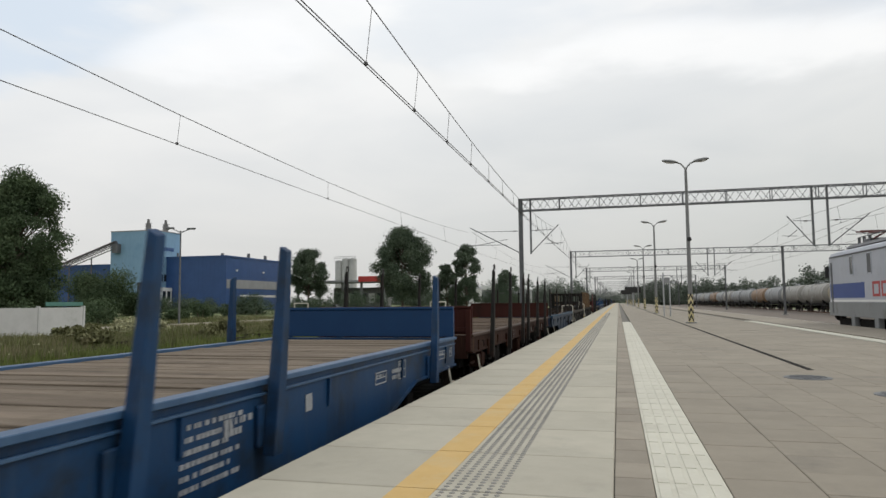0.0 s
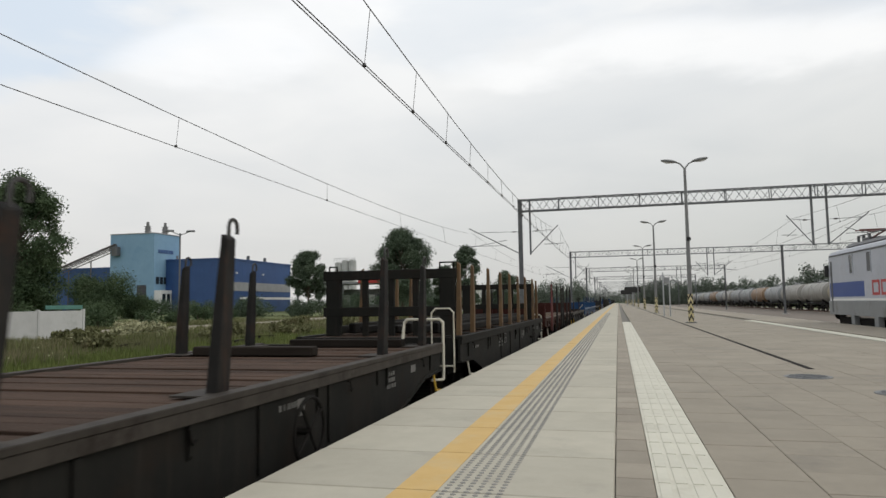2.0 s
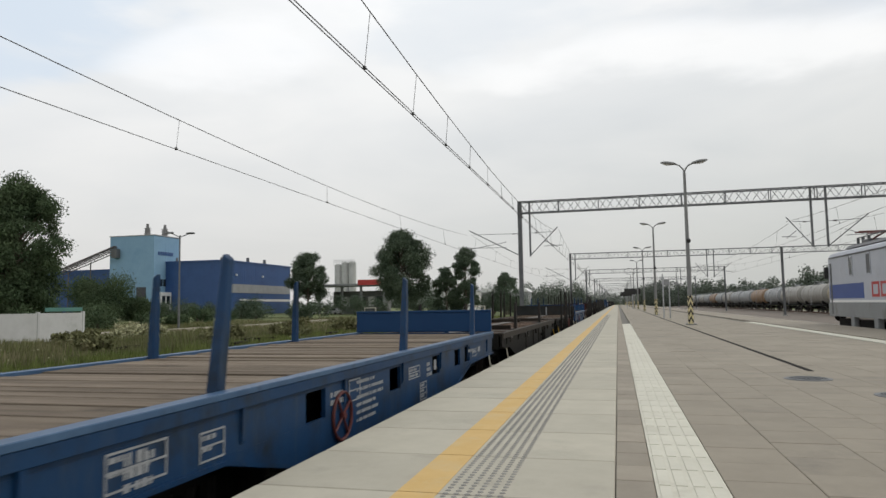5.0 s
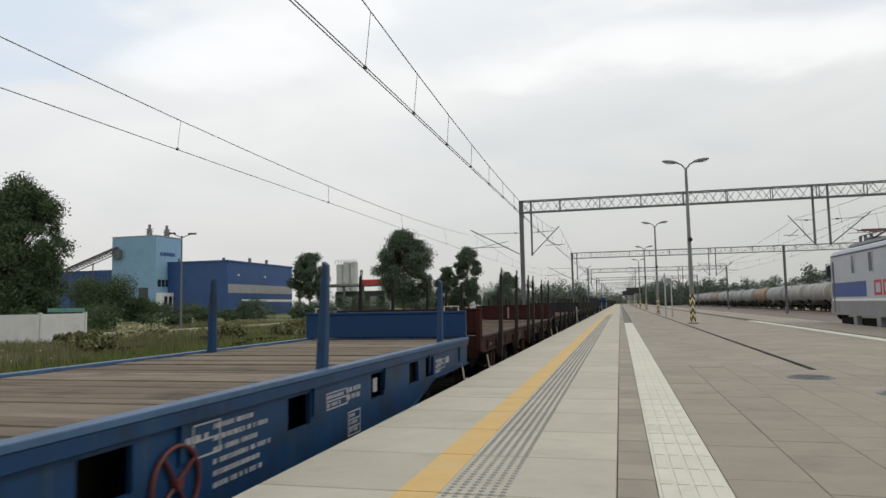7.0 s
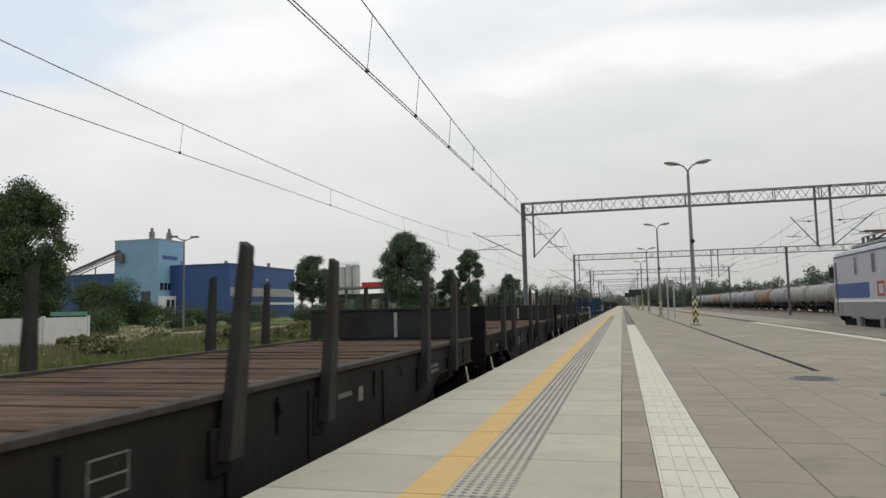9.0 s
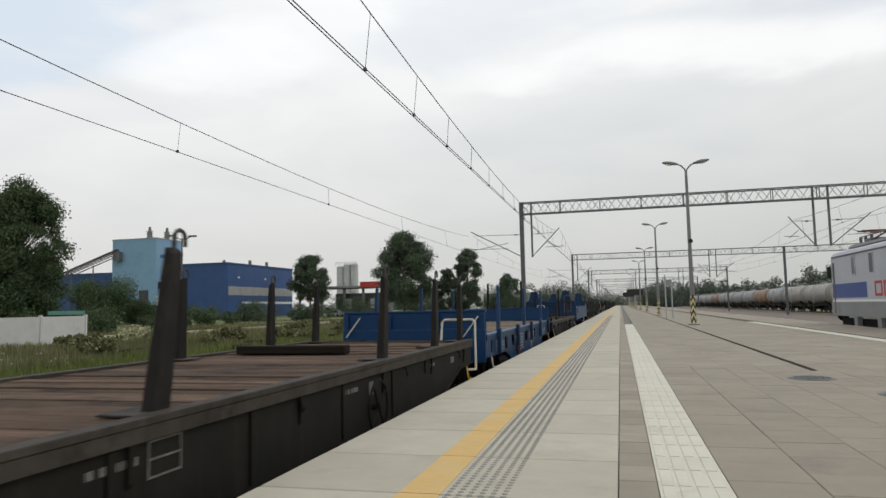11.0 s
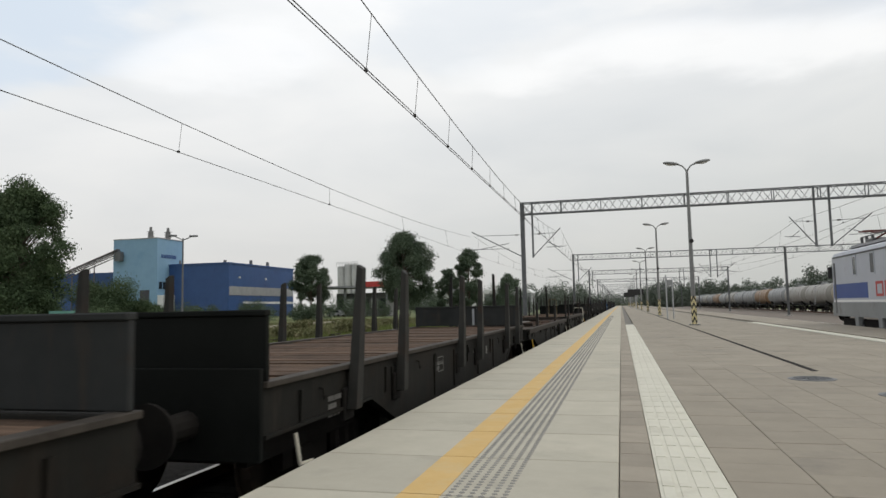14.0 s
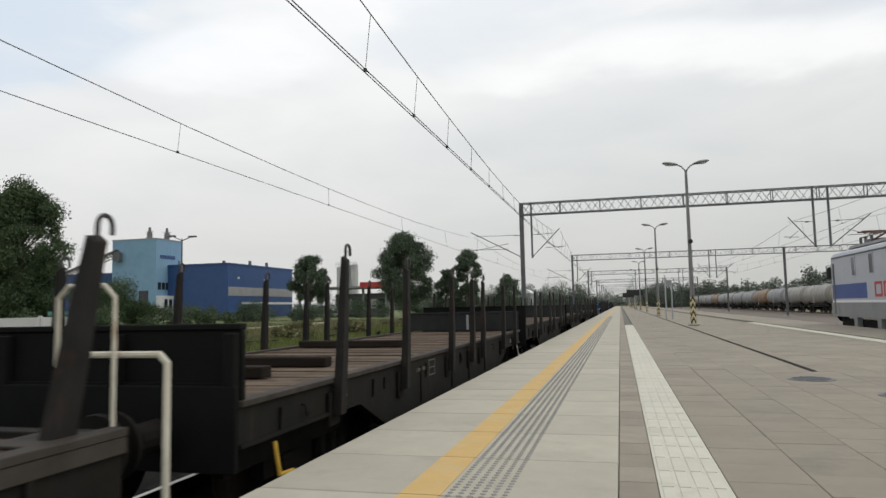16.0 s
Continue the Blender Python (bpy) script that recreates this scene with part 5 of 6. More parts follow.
# ---- tank train ----
def tank_wagon(y, mat, label):
    c = root("tank_wagon", label, "tank wagon", "standing tank wagons", pose(TRACK_5, y, RAIL))
    bm = B()
    tube(bm, (0, 0.6, 2.55), (0, 11.4, 2.55), 1.42, n=28, caps=False)
    for y0, y1, r0, r1 in ((0.6, 0.36, 1.42, 1.15), (0.36, 0.2, 1.15, 0.6), (11.4, 11.64, 1.42, 1.15), (11.64, 11.8, 1.15, 0.6)):
        tube(bm, (0, y0, 2.55), (0, y1, 2.55), r0, r1, 28, caps=r1 < 1)
    shell = part("tank_shell", bm, mat, c, smooth=True)
    for k in range(4):
        part("band", tube(B(), (0, 1.8 + k * 2.8, 2.55), (0, 1.88 + k * 2.8, 2.55), 1.445, n=28), mat, shell)
    bm = B()
    tube(bm, (0, 6, 3.9), (0, 6, 4.2), 0.35, n=14)
    box(bm, -0.5, 0.5, 4.6, 7.4, 3.98, 4.02)
    for x in (-0.5, 0.5):
        tube(bm, (x, 4.6, 4.35), (x, 7.4, 4.35), 0.02, n=5)
        for yy in (4.6, 6.0, 7.4):
            tube(bm, (x, yy, 4.0), (x, yy, 4.35), 0.02, n=5)
    part("manway", bm, "galv", c)
    for s in (-1, 1):
        bm = B()
        tube(bm, (s * 1.3, 5.8 + 0.22, 3.9), (s * 1.5, 5.8 + 0.22, 1.1), 0.02, n=5)
        tube(bm, (s * 1.3, 5.8 - 0.22, 3.9), (s * 1.5, 5.8 - 0.22, 1.1), 0.02, n=5)
        for k in range(8):
            tube(bm, (s * (1.3 + k * 0.025), 5.58, 3.7 - k * 0.33), (s * (1.3 + k * 0.025), 6.02, 3.7 - k * 0.33), 0.015, n=4)
        part("ladder", bm, "galv", c)
    bm = box(B(), -1.25, 1.25, 0, 12, 0.95, 1.2)
    for yy in (1.8, 10.2):
        box(bm, -1.1, 1.1, yy - 0.3, yy + 0.3, 1.2, 1.75)
    part("underframe", bm, "soot", c)
    for yy in (2.0, 10.0):
        b = piece("bogie", BOGIE, c, at=pose(0, yy, 0))
        for d in (-0.9, 0.9):
            piece("wheelset", WHEELSET, b, at=pose(0, d, 0))
    for yy, rz in ((0, 0), (12, 180)):
        for x in (-0.875, 0.875):
            piece("buffer", BUFFER, c, at=pose(x, yy, 1.05, rz=rz))
    return c


def tank_train():
    kinds = {"tank_grey": "grey cylindrical tank wagon on the siding", "tank_orange": "rusty ochre cylindrical tank wagon on the siding", "tank_pale": "pale grey-cream cylindrical tank wagon on the siding", "tank_cream": "dirty cream cylindrical tank wagon on the siding"}
    made = {}
    order = ["tank_" + k for k in ("cream cream orange cream pale pale grey orange grey grey pale grey orange grey pale grey pale grey".split())]
    for i, m in enumerate(order):
        y = 48 + i * 13.3
        if m in made:
            copy_thing(made[m], pose(TRACK_5, y, RAIL))
        else:
            made[m] = tank_wagon(y, m, kinds[m])


# ---- wagons ----
def wheelset_mesh():
    bm = B()
    tube(bm, (-0.95, 0, 0.46), (0.95, 0, 0.46), 0.085, n=10)
    for s in (-1, 1):
        tube(bm, (s * 0.70, 0, 0.46), (s * 0.83, 0, 0.46), 0.46, n=28)
        tube(bm, (s * 0.68, 0, 0.46), (s * 0.70, 0, 0.46), 0.49, n=28)
        tube(bm, (s * 0.83, 0, 0.46), (s * 0.90, 0, 0.46), 0.13, n=14)
    return mesh_of("wheelset", bm, "wheel")


def bogie_mesh():
    bm = B()
    for s in (-1, 1):
        prism(bm, [(-1.25, 0.42), (-1.25, 0.62), (-0.55, 0.70), (0.55, 0.70), (1.25, 0.62), (1.25, 0.42), (0.62, 0.42), (0.42, 0.30), (-0.42, 0.30), (-0.62, 0.42)], s * 0.98, s * 1.08)
        for y in (-0.9, 0.9):
            box(bm, *sorted((s * 0.94, s * 1.16)), y - 0.15, y + 0.15, 0.32, 0.58, 0.02)
        for y in (-0.25, 0.0, 0.25):
            tube(bm, (s * 1.12, y, 0.36), (s * 1.12, y, 0.64), 0.07, n=8)
    box(bm, -1.1, 1.1, -0.2, 0.2, 0.56, 0.8)
    return mesh_of("bogie", bm, "soot")


def buffer_mesh():
    bm = B()
    tube(bm, (0, 0, 0), (0, -0.32, 0), 0.11, 0.10, 12)
    tube(bm, (0, -0.32, 0), (0, -0.48, 0), 0.075, n=12)
    tube(bm, (0, -0.48, 0), (0, -0.52, 0), 0.22, 0.225, 20)
    return mesh_of("buffer", bm, "soot")


WHEELSET, BOGIE, BUFFER = wheelset_mesh(), bogie_mesh(), buffer_mesh()
PLANKS = {}
for key in ("plank", "plank_tan", "plank_red", "plank_rust", "plank_dark"):
    for v, w in enumerate((0.22, 0.19)):
        PLANKS[key, v] = mesh_of("deck_plank", box(B(), -1.385, 1.385, 0.006, w - 0.006, -0.05, 0, 0.004), key)


def brake_wheel(parent, y, z, mat, x=1.58, r=0.27):
    bm = B()
    ring = []
    for i in range(24):
        t = 2 * math.pi * i / 24
        ring.append([bm.verts.new((x + 0.016 * math.cos(u), y + (r + 0.016 * math.sin(u)) * math.cos(t), z + (r + 0.016 * math.sin(u)) * math.sin(t))) for u in [math.pi * k / 3 for k in range(6)]])
    for i in range(24):
        for k in range(6):
            bm.faces.new((ring[i][k], ring[i][(k + 1) % 6], ring[(i + 1) % 24][(k + 1) % 6], ring[(i + 1) % 24][k]))
    rim = part("brake_wheel", bm, mat, parent, smooth=True)
    bm = B()
    for a in range(4):
        tube(bm, (x, y, z), (x, y + r * math.cos(0.6 + a * math.pi / 2), z + r * math.sin(0.6 + a * math.pi / 2)), 0.013, n=5)
    tube(bm, (x - 0.14, y, z), (x + 0.03, y, z), 0.035, n=8)
    part("spokes", bm, mat, rim)


def stake(parent, x, y, z0, z1, mat, hook=False, w=0.13, lean=0.0, d0=0.085):
    """A stout side stake that tapers upward and is cut off at a slant, with a curled hook on top when it has one."""
    s = 1 if x > 0 else -1
    k, d1 = w * 0.34, d0 * 0.62
    bm = B()
    lo = [bm.verts.new(p) for p in ((x, y - w / 2, z0), (x + s * d0, y - w / 2, z0), (x + s * d0, y + w / 2, z0), (x, y + w / 2, z0))]
    mid = [bm.verts.new(p) for p in ((x, y - w * 0.46 + lean * 0.4, z0 * 0.6 + z1 * 0.4), (x + s * d0 * 0.92, y - w * 0.46 + lean * 0.4, z0 * 0.6 + z1 * 0.4),
                                     (x + s * d0 * 0.92, y + w * 0.46 + lean * 0.4, z0 * 0.6 + z1 * 0.4), (x, y + w * 0.46 + lean * 0.4, z0 * 0.6 + z1 * 0.4))]
    hi = [bm.verts.new(p) for p in ((x, y - k + lean, z1 - 0.01), (x + s * d1, y - k + lean, z1 - 0.05), (x + s * d1, y + k + lean, z1 - 0.04), (x, y + k + lean, z1))]
    bm.faces.new(lo[::-1])
    bm.faces.new(hi)
    for u, v in ((lo, mid), (mid, hi)):
        for i in range(4):
            bm.faces.new((u[i], u[(i + 1) % 4], v[(i + 1) % 4], v[i]))
    bmesh.ops.bevel(bm, geom=list(bm.edges), offset=0.006, segments=1, affect="EDGES")
    st = part("stake", bm, mat, parent)
    if hook:
        bm = B()
        cx, cy = x + s * 0.03, y + lean
        pts = [(cx, cy - 0.01, z1 - 0.12), (cx, cy, z1 + 0.05)] + [(cx, cy + 0.055 - 0.055 * math.cos(t), z1 + 0.05 + 0.055 * math.sin(t)) for t in [math.pi * i / 6 for i in range(1, 7)]] + [(cx, cy + 0.11, z1 + 0.0)]
        bent(bm, pts, 0.014, 6)
        part("hook", bm, "hook", st, "bare steel hook")
    return st


def stake_lever(parent, x, y, z):
    """The hinge and locking lever beside a folding stake."""
    bm = box(B(), x, x + 0.06, y + 0.12, y + 0.20, z - 0.42, z, 0.008)
    tube(bm, (x + 0.05, y + 0.05, z - 0.06), (x + 0.05, y + 0.46, z - 0.10), 0.028, n=8)
    tube(bm, (x + 0.05, y + 0.46, z - 0.10), (x + 0.05, y + 0.50, z - 0.30), 0.022, n=8)
    tube(bm, (x + 0.02, y + 0.16, z - 0.02), (x + 0.12, y + 0.16, z - 0.02), 0.05, n=10)
    tube(bm, (x + 0.05, y + 0.30, z - 0.40), (x + 0.05, y + 0.30, z - 0.10), 0.045, n=8)
    box(bm, x, x + 0.05, y + 0.36, y + 0.62, z - 0.36, z - 0.24, 0.01)
    part("stake_lever", bm, "stake_grey", parent, "worn steel stake lock lever", smooth=True)


def side_hook(parent, x, y, z):
    """A lashing hook bent from round bar under the deck edge."""
    bm = bent(B(), [(x, y, z), (x + 0.035, y, z - 0.01), (x + 0.04, y, z - 0.07), (x + 0.03, y + 0.035, z - 0.10), (x + 0.035, y + 0.065, z - 0.075)], 0.009, 6)
    part("lashing_hook", bm, "soot", parent)


def end_board(parent, y, way, z0, z1, mat, ribs=True, stripe=False, half=1.48):
    """A drop end board standing at y; way -1: its outer face looks to the wagon's front."""
    eb = part("end_board", box(B(), -half, half, y - 0.025, y + 0.025, z0, z1, 0.006), mat, parent)
    part("top_rim", box(B(), -half, half, y - 0.045, y + 0.045, z1 + 0.0005, z1 + 0.045, 0.008), mat, eb)
    if ribs:
        for x in (-1.42, -0.5, 0.5, 1.42):
            part("rib", box(B(), x - 0.045, x + 0.045, *sorted((y + way * 0.026, y + way * 0.11)), z0 - 0.30, z1 - 0.02, 0.008), mat, eb)
        part("rib", box(B(), -1.37, -0.55, *sorted((y + way * 0.026, y + way * 0.07)), z0 + 0.05, z0 + 0.12), mat, eb)
        part("rib", box(B(), -0.45, 0.45, *sorted((y + way * 0.026, y + way * 0.07)), z0 + 0.05, z0 + 0.12), mat, eb)
        part("rib", box(B(), 0.55, 1.37, *sorted((y + way * 0.026, y + way * 0.07)), z0 + 0.05, z0 + 0.12), mat, eb)
    if way < 0 and mat == "slate":
        part("lip", box(B(), -half, half, y - 0.14, y - 0.031, z0 - 0.05, z0 - 0.02, 0.004), "strip", eb, "worn bright lip under the board")
    elif way < 0 and mat != "red_brown":
        part("apron", box(B(), -half, half, y - 0.115, y - 0.062, 0.74, z0 + 0.1, 0.006), mat, eb)
    if stripe:
        a = -0.22 if mat == "red_brown" else 0.12
        part("stripe", box(B(), a, a + (0.05 if mat == "red_brown" else 0.06), y - 0.034, y - 0.0255, z0 + 0.02, z1 - 0.03), "marking", eb, "pale painted stripe")
    return eb


def handrail(parent, y, mat, z0=0.75, z1=1.75, x=1.46, way=1):
    """A bent tube rail standing out from a wagon's end corner."""
    bm = B()
    bent(bm, [(x - 0.05, y + way * 0.05, z0), (x + 0.05, y + way * 0.32, z0 - 0.02), (x + 0.05, y + way * 0.36, z0 + 0.05), (x + 0.05, y + way * 0.36, z1 - 0.05), (x, y + way * 0.36, z1), (x - 0.50, y + way * 0.36, z1), (x - 0.55, y + way * 0.36, z1 - 0.05), (x - 0.55, y + way * 0.2, z1 - 0.55)], 0.022, 8)
    part("handrail", bm, mat, parent, smooth=True)


def loop_rail(parent, y, mat, x=0.55, z0=1.2, z1=2.1):
    bm = B()
    bent(bm, [(x, y, z0), (x, y, z1 - 0.07), (x + 0.07, y, z1), (x + 0.31, y, z1), (x + 0.38, y, z1 - 0.07), (x + 0.38, y, z0)], 0.014, 8)
    tube(bm, (x, y, z0 + 0.1), (x + 0.38, y, z0 + 0.1), 0.016, n=6)
    part("loop_rail", bm, mat, parent, smooth=True)


def marks(parent, x, y, z, rows, cell=0.062, gap=0.085, longest=0.55, mat="marking", seed=0):
    """Illegible stencilled lines as short bars on the sill."""
    rnd = random.Random(seed)
    bm = B()
    for r in range(rows):
        u = 0.0
        end = longest * rnd.uniform(0.6, 1.0)
        while u < end:
            w = rnd.uniform(0.018, 0.055)
            box(bm, x, x + 0.005, y + u, y + u + w, z - r * gap - cell, z - r * gap)
            u += w + rnd.choice((0.012, 0.014, 0.016, 0.04))
    tagged(part("marking", bm, mat, parent, "pale stencilled bars"), kind="stuff")


def plate(parent, x, y, z, w, h, mat="marking", frame=True):
    bm = B()
    if frame:
        for a in (0, w - 0.012):
            box(bm, x, x + 0.006, y + a, y + a + 0.012, z, z + h)
        k = max(2, int(h / 0.07))
        for i in range(k + 1):
            box(bm, x, x + 0.006, y, y + w, z + h * i / k - 0.006, z + h * i / k + 0.006)
    else:
        box(bm, x, x + 0.006, y, y + w, z, z + h)
    part("data_panel", bm, mat, parent)


WAGONS = []
DECK = 1.27
EDGES = {"blue": "blue_edge", "blue_old": "blue_old_edge", "dark": "dark_edge", "brown": "brown_edge"}


def wagon(s0, L, paint, label, deck="plank", form="belly", board_mat=None, front=0.0, rear=0.0, stakes=(), stake_mat="stake", stake_top=2.3,
          hook=False, stake_w=0.13, timbers=(), strips=False, rails=(), wheel=None, wheel_mat="soot", seed=1, windows=(), stripe=False,
          near=True, end_stakes=(), edge=None, lean=0.14, dz=0.0, ribs=True, lines=0, stubs=(), inboard=False, stake_d=0.085, far_stakes=None, red=(), gear=False, panels=()):
    rnd = random.Random(seed)
    w = root("flat_wagon", label, "flat wagon", "wagons of the goods train")
    WAGONS.append((w, s0))
    half, DK = 1.50, DECK + dz
    faint = "marking" if paint == "blue" else "faint"
    board_mat = board_mat or paint
    for s in (-1, 1):
        xa, xb = sorted((s * (half - 0.07), s * (half - 0.03)))
        bm = B()
        if form == "belly":
            hole = 0.40
            e0, e1, y0, y1 = (0.86, 0.84, 2.2, 3.7) if paint != "dark" else (0.88, 0.86, 0.9, 2.4) if inboard else (0.93, 0.93, 2.2, 3.3)
            run = [(0, e0), (y0, e1), (y1, 0.47), (L - y1, 0.47), (L - y0, e1), (L, e0)]
            top = [(0, DK - 0.03), (L, DK - 0.03)] + run[::-1]
            if windows:
                box(bm, xa, xb, 0, L, 1.12, DK - 0.03)
                part("sill_plate", prism(B(), run, xa, xb), paint, w)
                y = 0.0
                for c in sorted(windows) + [L]:
                    part("sill_plate", box(B(), xa, xb, y, c, 0.8605, 1.1195), paint, w)
                    y = c + hole
            else:
                prism(bm, top[::-1], xa, xb)
            sill = part("side_sill", bm, paint, w)
            bm = B()
            prism(bm, [(y, z) for y, z in run] + [(y, z - 0.03) for y, z in run[::-1]], *sorted((s * (half - 0.11), s * half)))
            part("lower_flange", bm, paint, sill)
        else:
            low = 0.90 if form == "channel" else 0.95
            box(bm, xa, xb, 0, L, low, DK - 0.03)
            sill = part("side_sill", bm, paint, w)
            part("lower_flange", box(B(), *sorted((s * (half - 0.10), s * half)), 0, L, low - 0.03, low), paint, sill)
            if form == "channel":
                part("web_plate", prism(B(), [(2.4, 0.8695), (L - 2.4, 0.8695), (L - 3.4, 0.60), (3.4, 0.60)], *sorted((s * (half - 0.12), s * (half - 0.07)))), "soot", sill)
        part("top_flange", box(B(), *sorted((s * (half - 0.11), s * (half + 0.012))), 0, L, DK - 0.029, DK + 0.015, 0.005), edge or EDGES[paint], sill)
        if inboard:
            part("edge_band", box(B(), *sorted((s * (half - 0.0295), s * (half + 0.004))), 0, L, DK - 0.118, DK - 0.0295, 0.004), (edge or EDGES[paint]) if paint == "dark" else paint, sill)
        if paint == "blue" and not inboard:
            part("bead", box(B(), *sorted((s * (half - 0.0295), s * (half - 0.006))), 0.02, L - 0.02, DK - 0.105, DK - 0.085, 0.003), EDGES[paint], sill)
        if s > 0 or not near:
            for i in range(7):
                y = 0.6 + i * (L - 1.2) / 6
                part("gusset", prism(B(), [(half - 0.0295, 0.90), (half - 0.0295, DK - 0.11), (half + 0.0, DK - 0.11), (half - 0.01, 0.93)], y - 0.02, y + 0.02, "y"), paint, sill)
    # end sills and underframe
    for y, way in ((0.0, -1), (L, 1)):
        ya, yb = sorted((y, y - way * 0.12))
        part("headstock", box(B(), -half + 0.112, half - 0.112, ya, yb, 0.82, DK - 0.002, 0.006), paint, w)
        for x in (-0.875, 0.875):
            piece("buffer", BUFFER, w, at=pose(x, y, 1.0, rz=0 if way < 0 else 180))
        bm = B()
        tube(bm, (0, y, 0.98), (0, y + way * 0.45, 0.98), 0.04, n=8)
        bent(bm, [(0, y + way * 0.45, 0.98), (0, y + way * 0.5, 0.8), (0, y + way * 0.62, 0.7)], 0.03, 6)
        bent(bm, [(0.35, y, 0.85), (0.37, y + way * 0.3, 0.62), (0.33, y + way * 0.5, 0.5)], 0.025, 6)
        part("coupling", bm, "soot", w)
    bm = box(B(), -0.40, 0.40, 0.12, L - 0.12, 0.78, 1.12)
    for k in range(6):
        yy = 0.9 + k * (L - 1.8) / 5
        box(bm, -half + 0.12, half - 0.12, yy - 0.06, yy + 0.06, 0.90, DK - 0.085)
    box(bm, -half + 0.12, half - 0.12, 0.13, L - 0.13, DK - 0.085, DK - 0.07)
    # dark inner plates, added to stop light showing through the sill openings
    for x in (-1.12, 1.12):
        box(bm, x - 0.05, x + 0.05, 0.3, L - 0.3, 0.62, DK - 0.086)
    part("underframe", bm, "soot", w)
    for y in (2.3, L - 2.3):
        b = piece("bogie", BOGIE, w, at=pose(0, y, 0))
        for d in (-0.9, 0.9):
            piece("wheelset", WHEELSET, b, at=pose(0, d, 0))
    if near:
        y = 0.13
        while y < L - 0.35:
            v = rnd.randrange(2)
            piece("deck_plank", PLANKS[deck, v], w, at=pose(0, y, DK - 0.012 + rnd.uniform(-0.013, 0.006), rnd.uniform(-0.4, 0.4), 0, rnd.uniform(-0.25, 0.25)))
            y += (0.22, 0.19)[v] + (0.012 if rnd.random() < 0.2 else 0.0)
    else:
        part("deck", box(B(), -1.38, 1.38, 0.13, L - 0.13, DK - 0.06, DK - 0.012), deck, w)
    if strips:
        part("deck_strip", box(B(), -0.10, 0.26, 0.37, L * 0.90, DK - 0.004, DK + 0.012), "strip", w, "bare steel strip along the deck")
        for a, b in ((0.14, 0.36), (L - 0.36, L - 0.14)):
            part("deck_strip", box(B(), -1.38, 1.38, a, b, DK + 0.0121, DK + 0.02), "strip", w)
        for f in (0.11, 0.80):
            part("deck_strip", box(B(), -1.38, 1.38, L * f - 0.14, L * f + 0.14, DK + 0.0121, DK + 0.02), "strip", w)
    for y, x0, x1 in timbers:
        part("timber_bearer", box(B(), x0, x1, y - 0.10, y + 0.10, DK - 0.005, DK + 0.105, 0.012), "timber", w)
    places = [(1, i, y) for i, y in enumerate(stakes)] + [(-1, i, y) for i, y in enumerate(stakes if far_stakes is None else far_stakes)]
    for s, i, y in places:
        top = stake_top + rnd.uniform(-0.04, 0.04)
        tip = (lean if s > 0 else 0.03) + rnd.uniform(-0.03, 0.03)
        coat = "stake_red" if i in red and s > 0 else stake_mat
        if inboard:
            stake(w, s * (half - 0.20), y, DK - 0.02, top, coat, hook, stake_w, tip, stake_d)
            if paint != "blue":
                part("socket_plate", box(B(), *sorted((s * (half - 0.38), s * (half - 0.115))), y - 0.22, y + 0.16, DK - 0.004, DK + 0.011, 0.003), edge or EDGES[paint], w)
        else:
            stake(w, s * (half + 0.0145), y, 0.90 if paint == "dark" and form == "belly" else 0.74, top, coat, hook, stake_w, tip, stake_d)
            part("stake_pocket", box(B(), *sorted((s * (half - 0.029), s * (half + 0.013))), y - stake_w * 0.5 - 0.04, y + stake_w * 0.5 + 0.04, 0.80, 1.10, 0.01), "soot" if paint == "dark" else paint, w)
    for y in stubs:
        for s in (-1, 1):
            part("stake_stub", box(B(), *sorted((s * (half + 0.0145), s * (half + 0.10))), y - 0.075, y + 0.075, 0.85, DK + 0.10, 0.012), stake_mat, w)
    for x, y, zt in end_stakes:
        stake(w, x, y, DK - 0.3, zt, stake_mat, False, 0.10, 0.05, 0.11)
    if front:
        # dark front boards use the copy with shade in its colour; rear boards don't
        fb = end_board(w, 0.06, -1, DK + 0.016, DK + front, "shaded_board" if board_mat in ("dark", "dark_board") else board_mat, ribs=ribs)
        if paint == "blue":
            for x in (-1.38, 1.06):
                part("grab_bar", tube(B(), (x, -0.125, DK - 0.02), (x + 0.30, -0.125, DK + front - 0.08), 0.014, n=6), "cream", fb, "pale oblique grab bar")
    if rear:
        eb = end_board(w, L - 0.06, 1, DK + 0.016, DK + rear, board_mat, stripe=stripe, ribs=ribs)
        if paint == "blue":
            for x in (-1.3, 1.1):
                bm = B()
                bent(bm, [(x, L - 0.06, DK + rear + 0.03), (x, L - 0.06, DK + rear + 0.12), (x + 0.25, L - 0.06, DK + rear + 0.12), (x + 0.25, L - 0.06, DK + rear + 0.03)], 0.012, 6)
                part("grip", bm, "cream", eb)
    for kind, y, mat in rails:
        if kind == "hand":
            handrail(w, y, mat, 0.74, 1.60, way=1 if y > L / 2 else -1)
        else:
            loop_rail(w, y, mat)
    if wheel:
        brake_wheel(w, wheel, 0.82, wheel_mat, 1.49 if paint == "blue" else 1.58, 0.22 if paint == "blue" else 0.27)
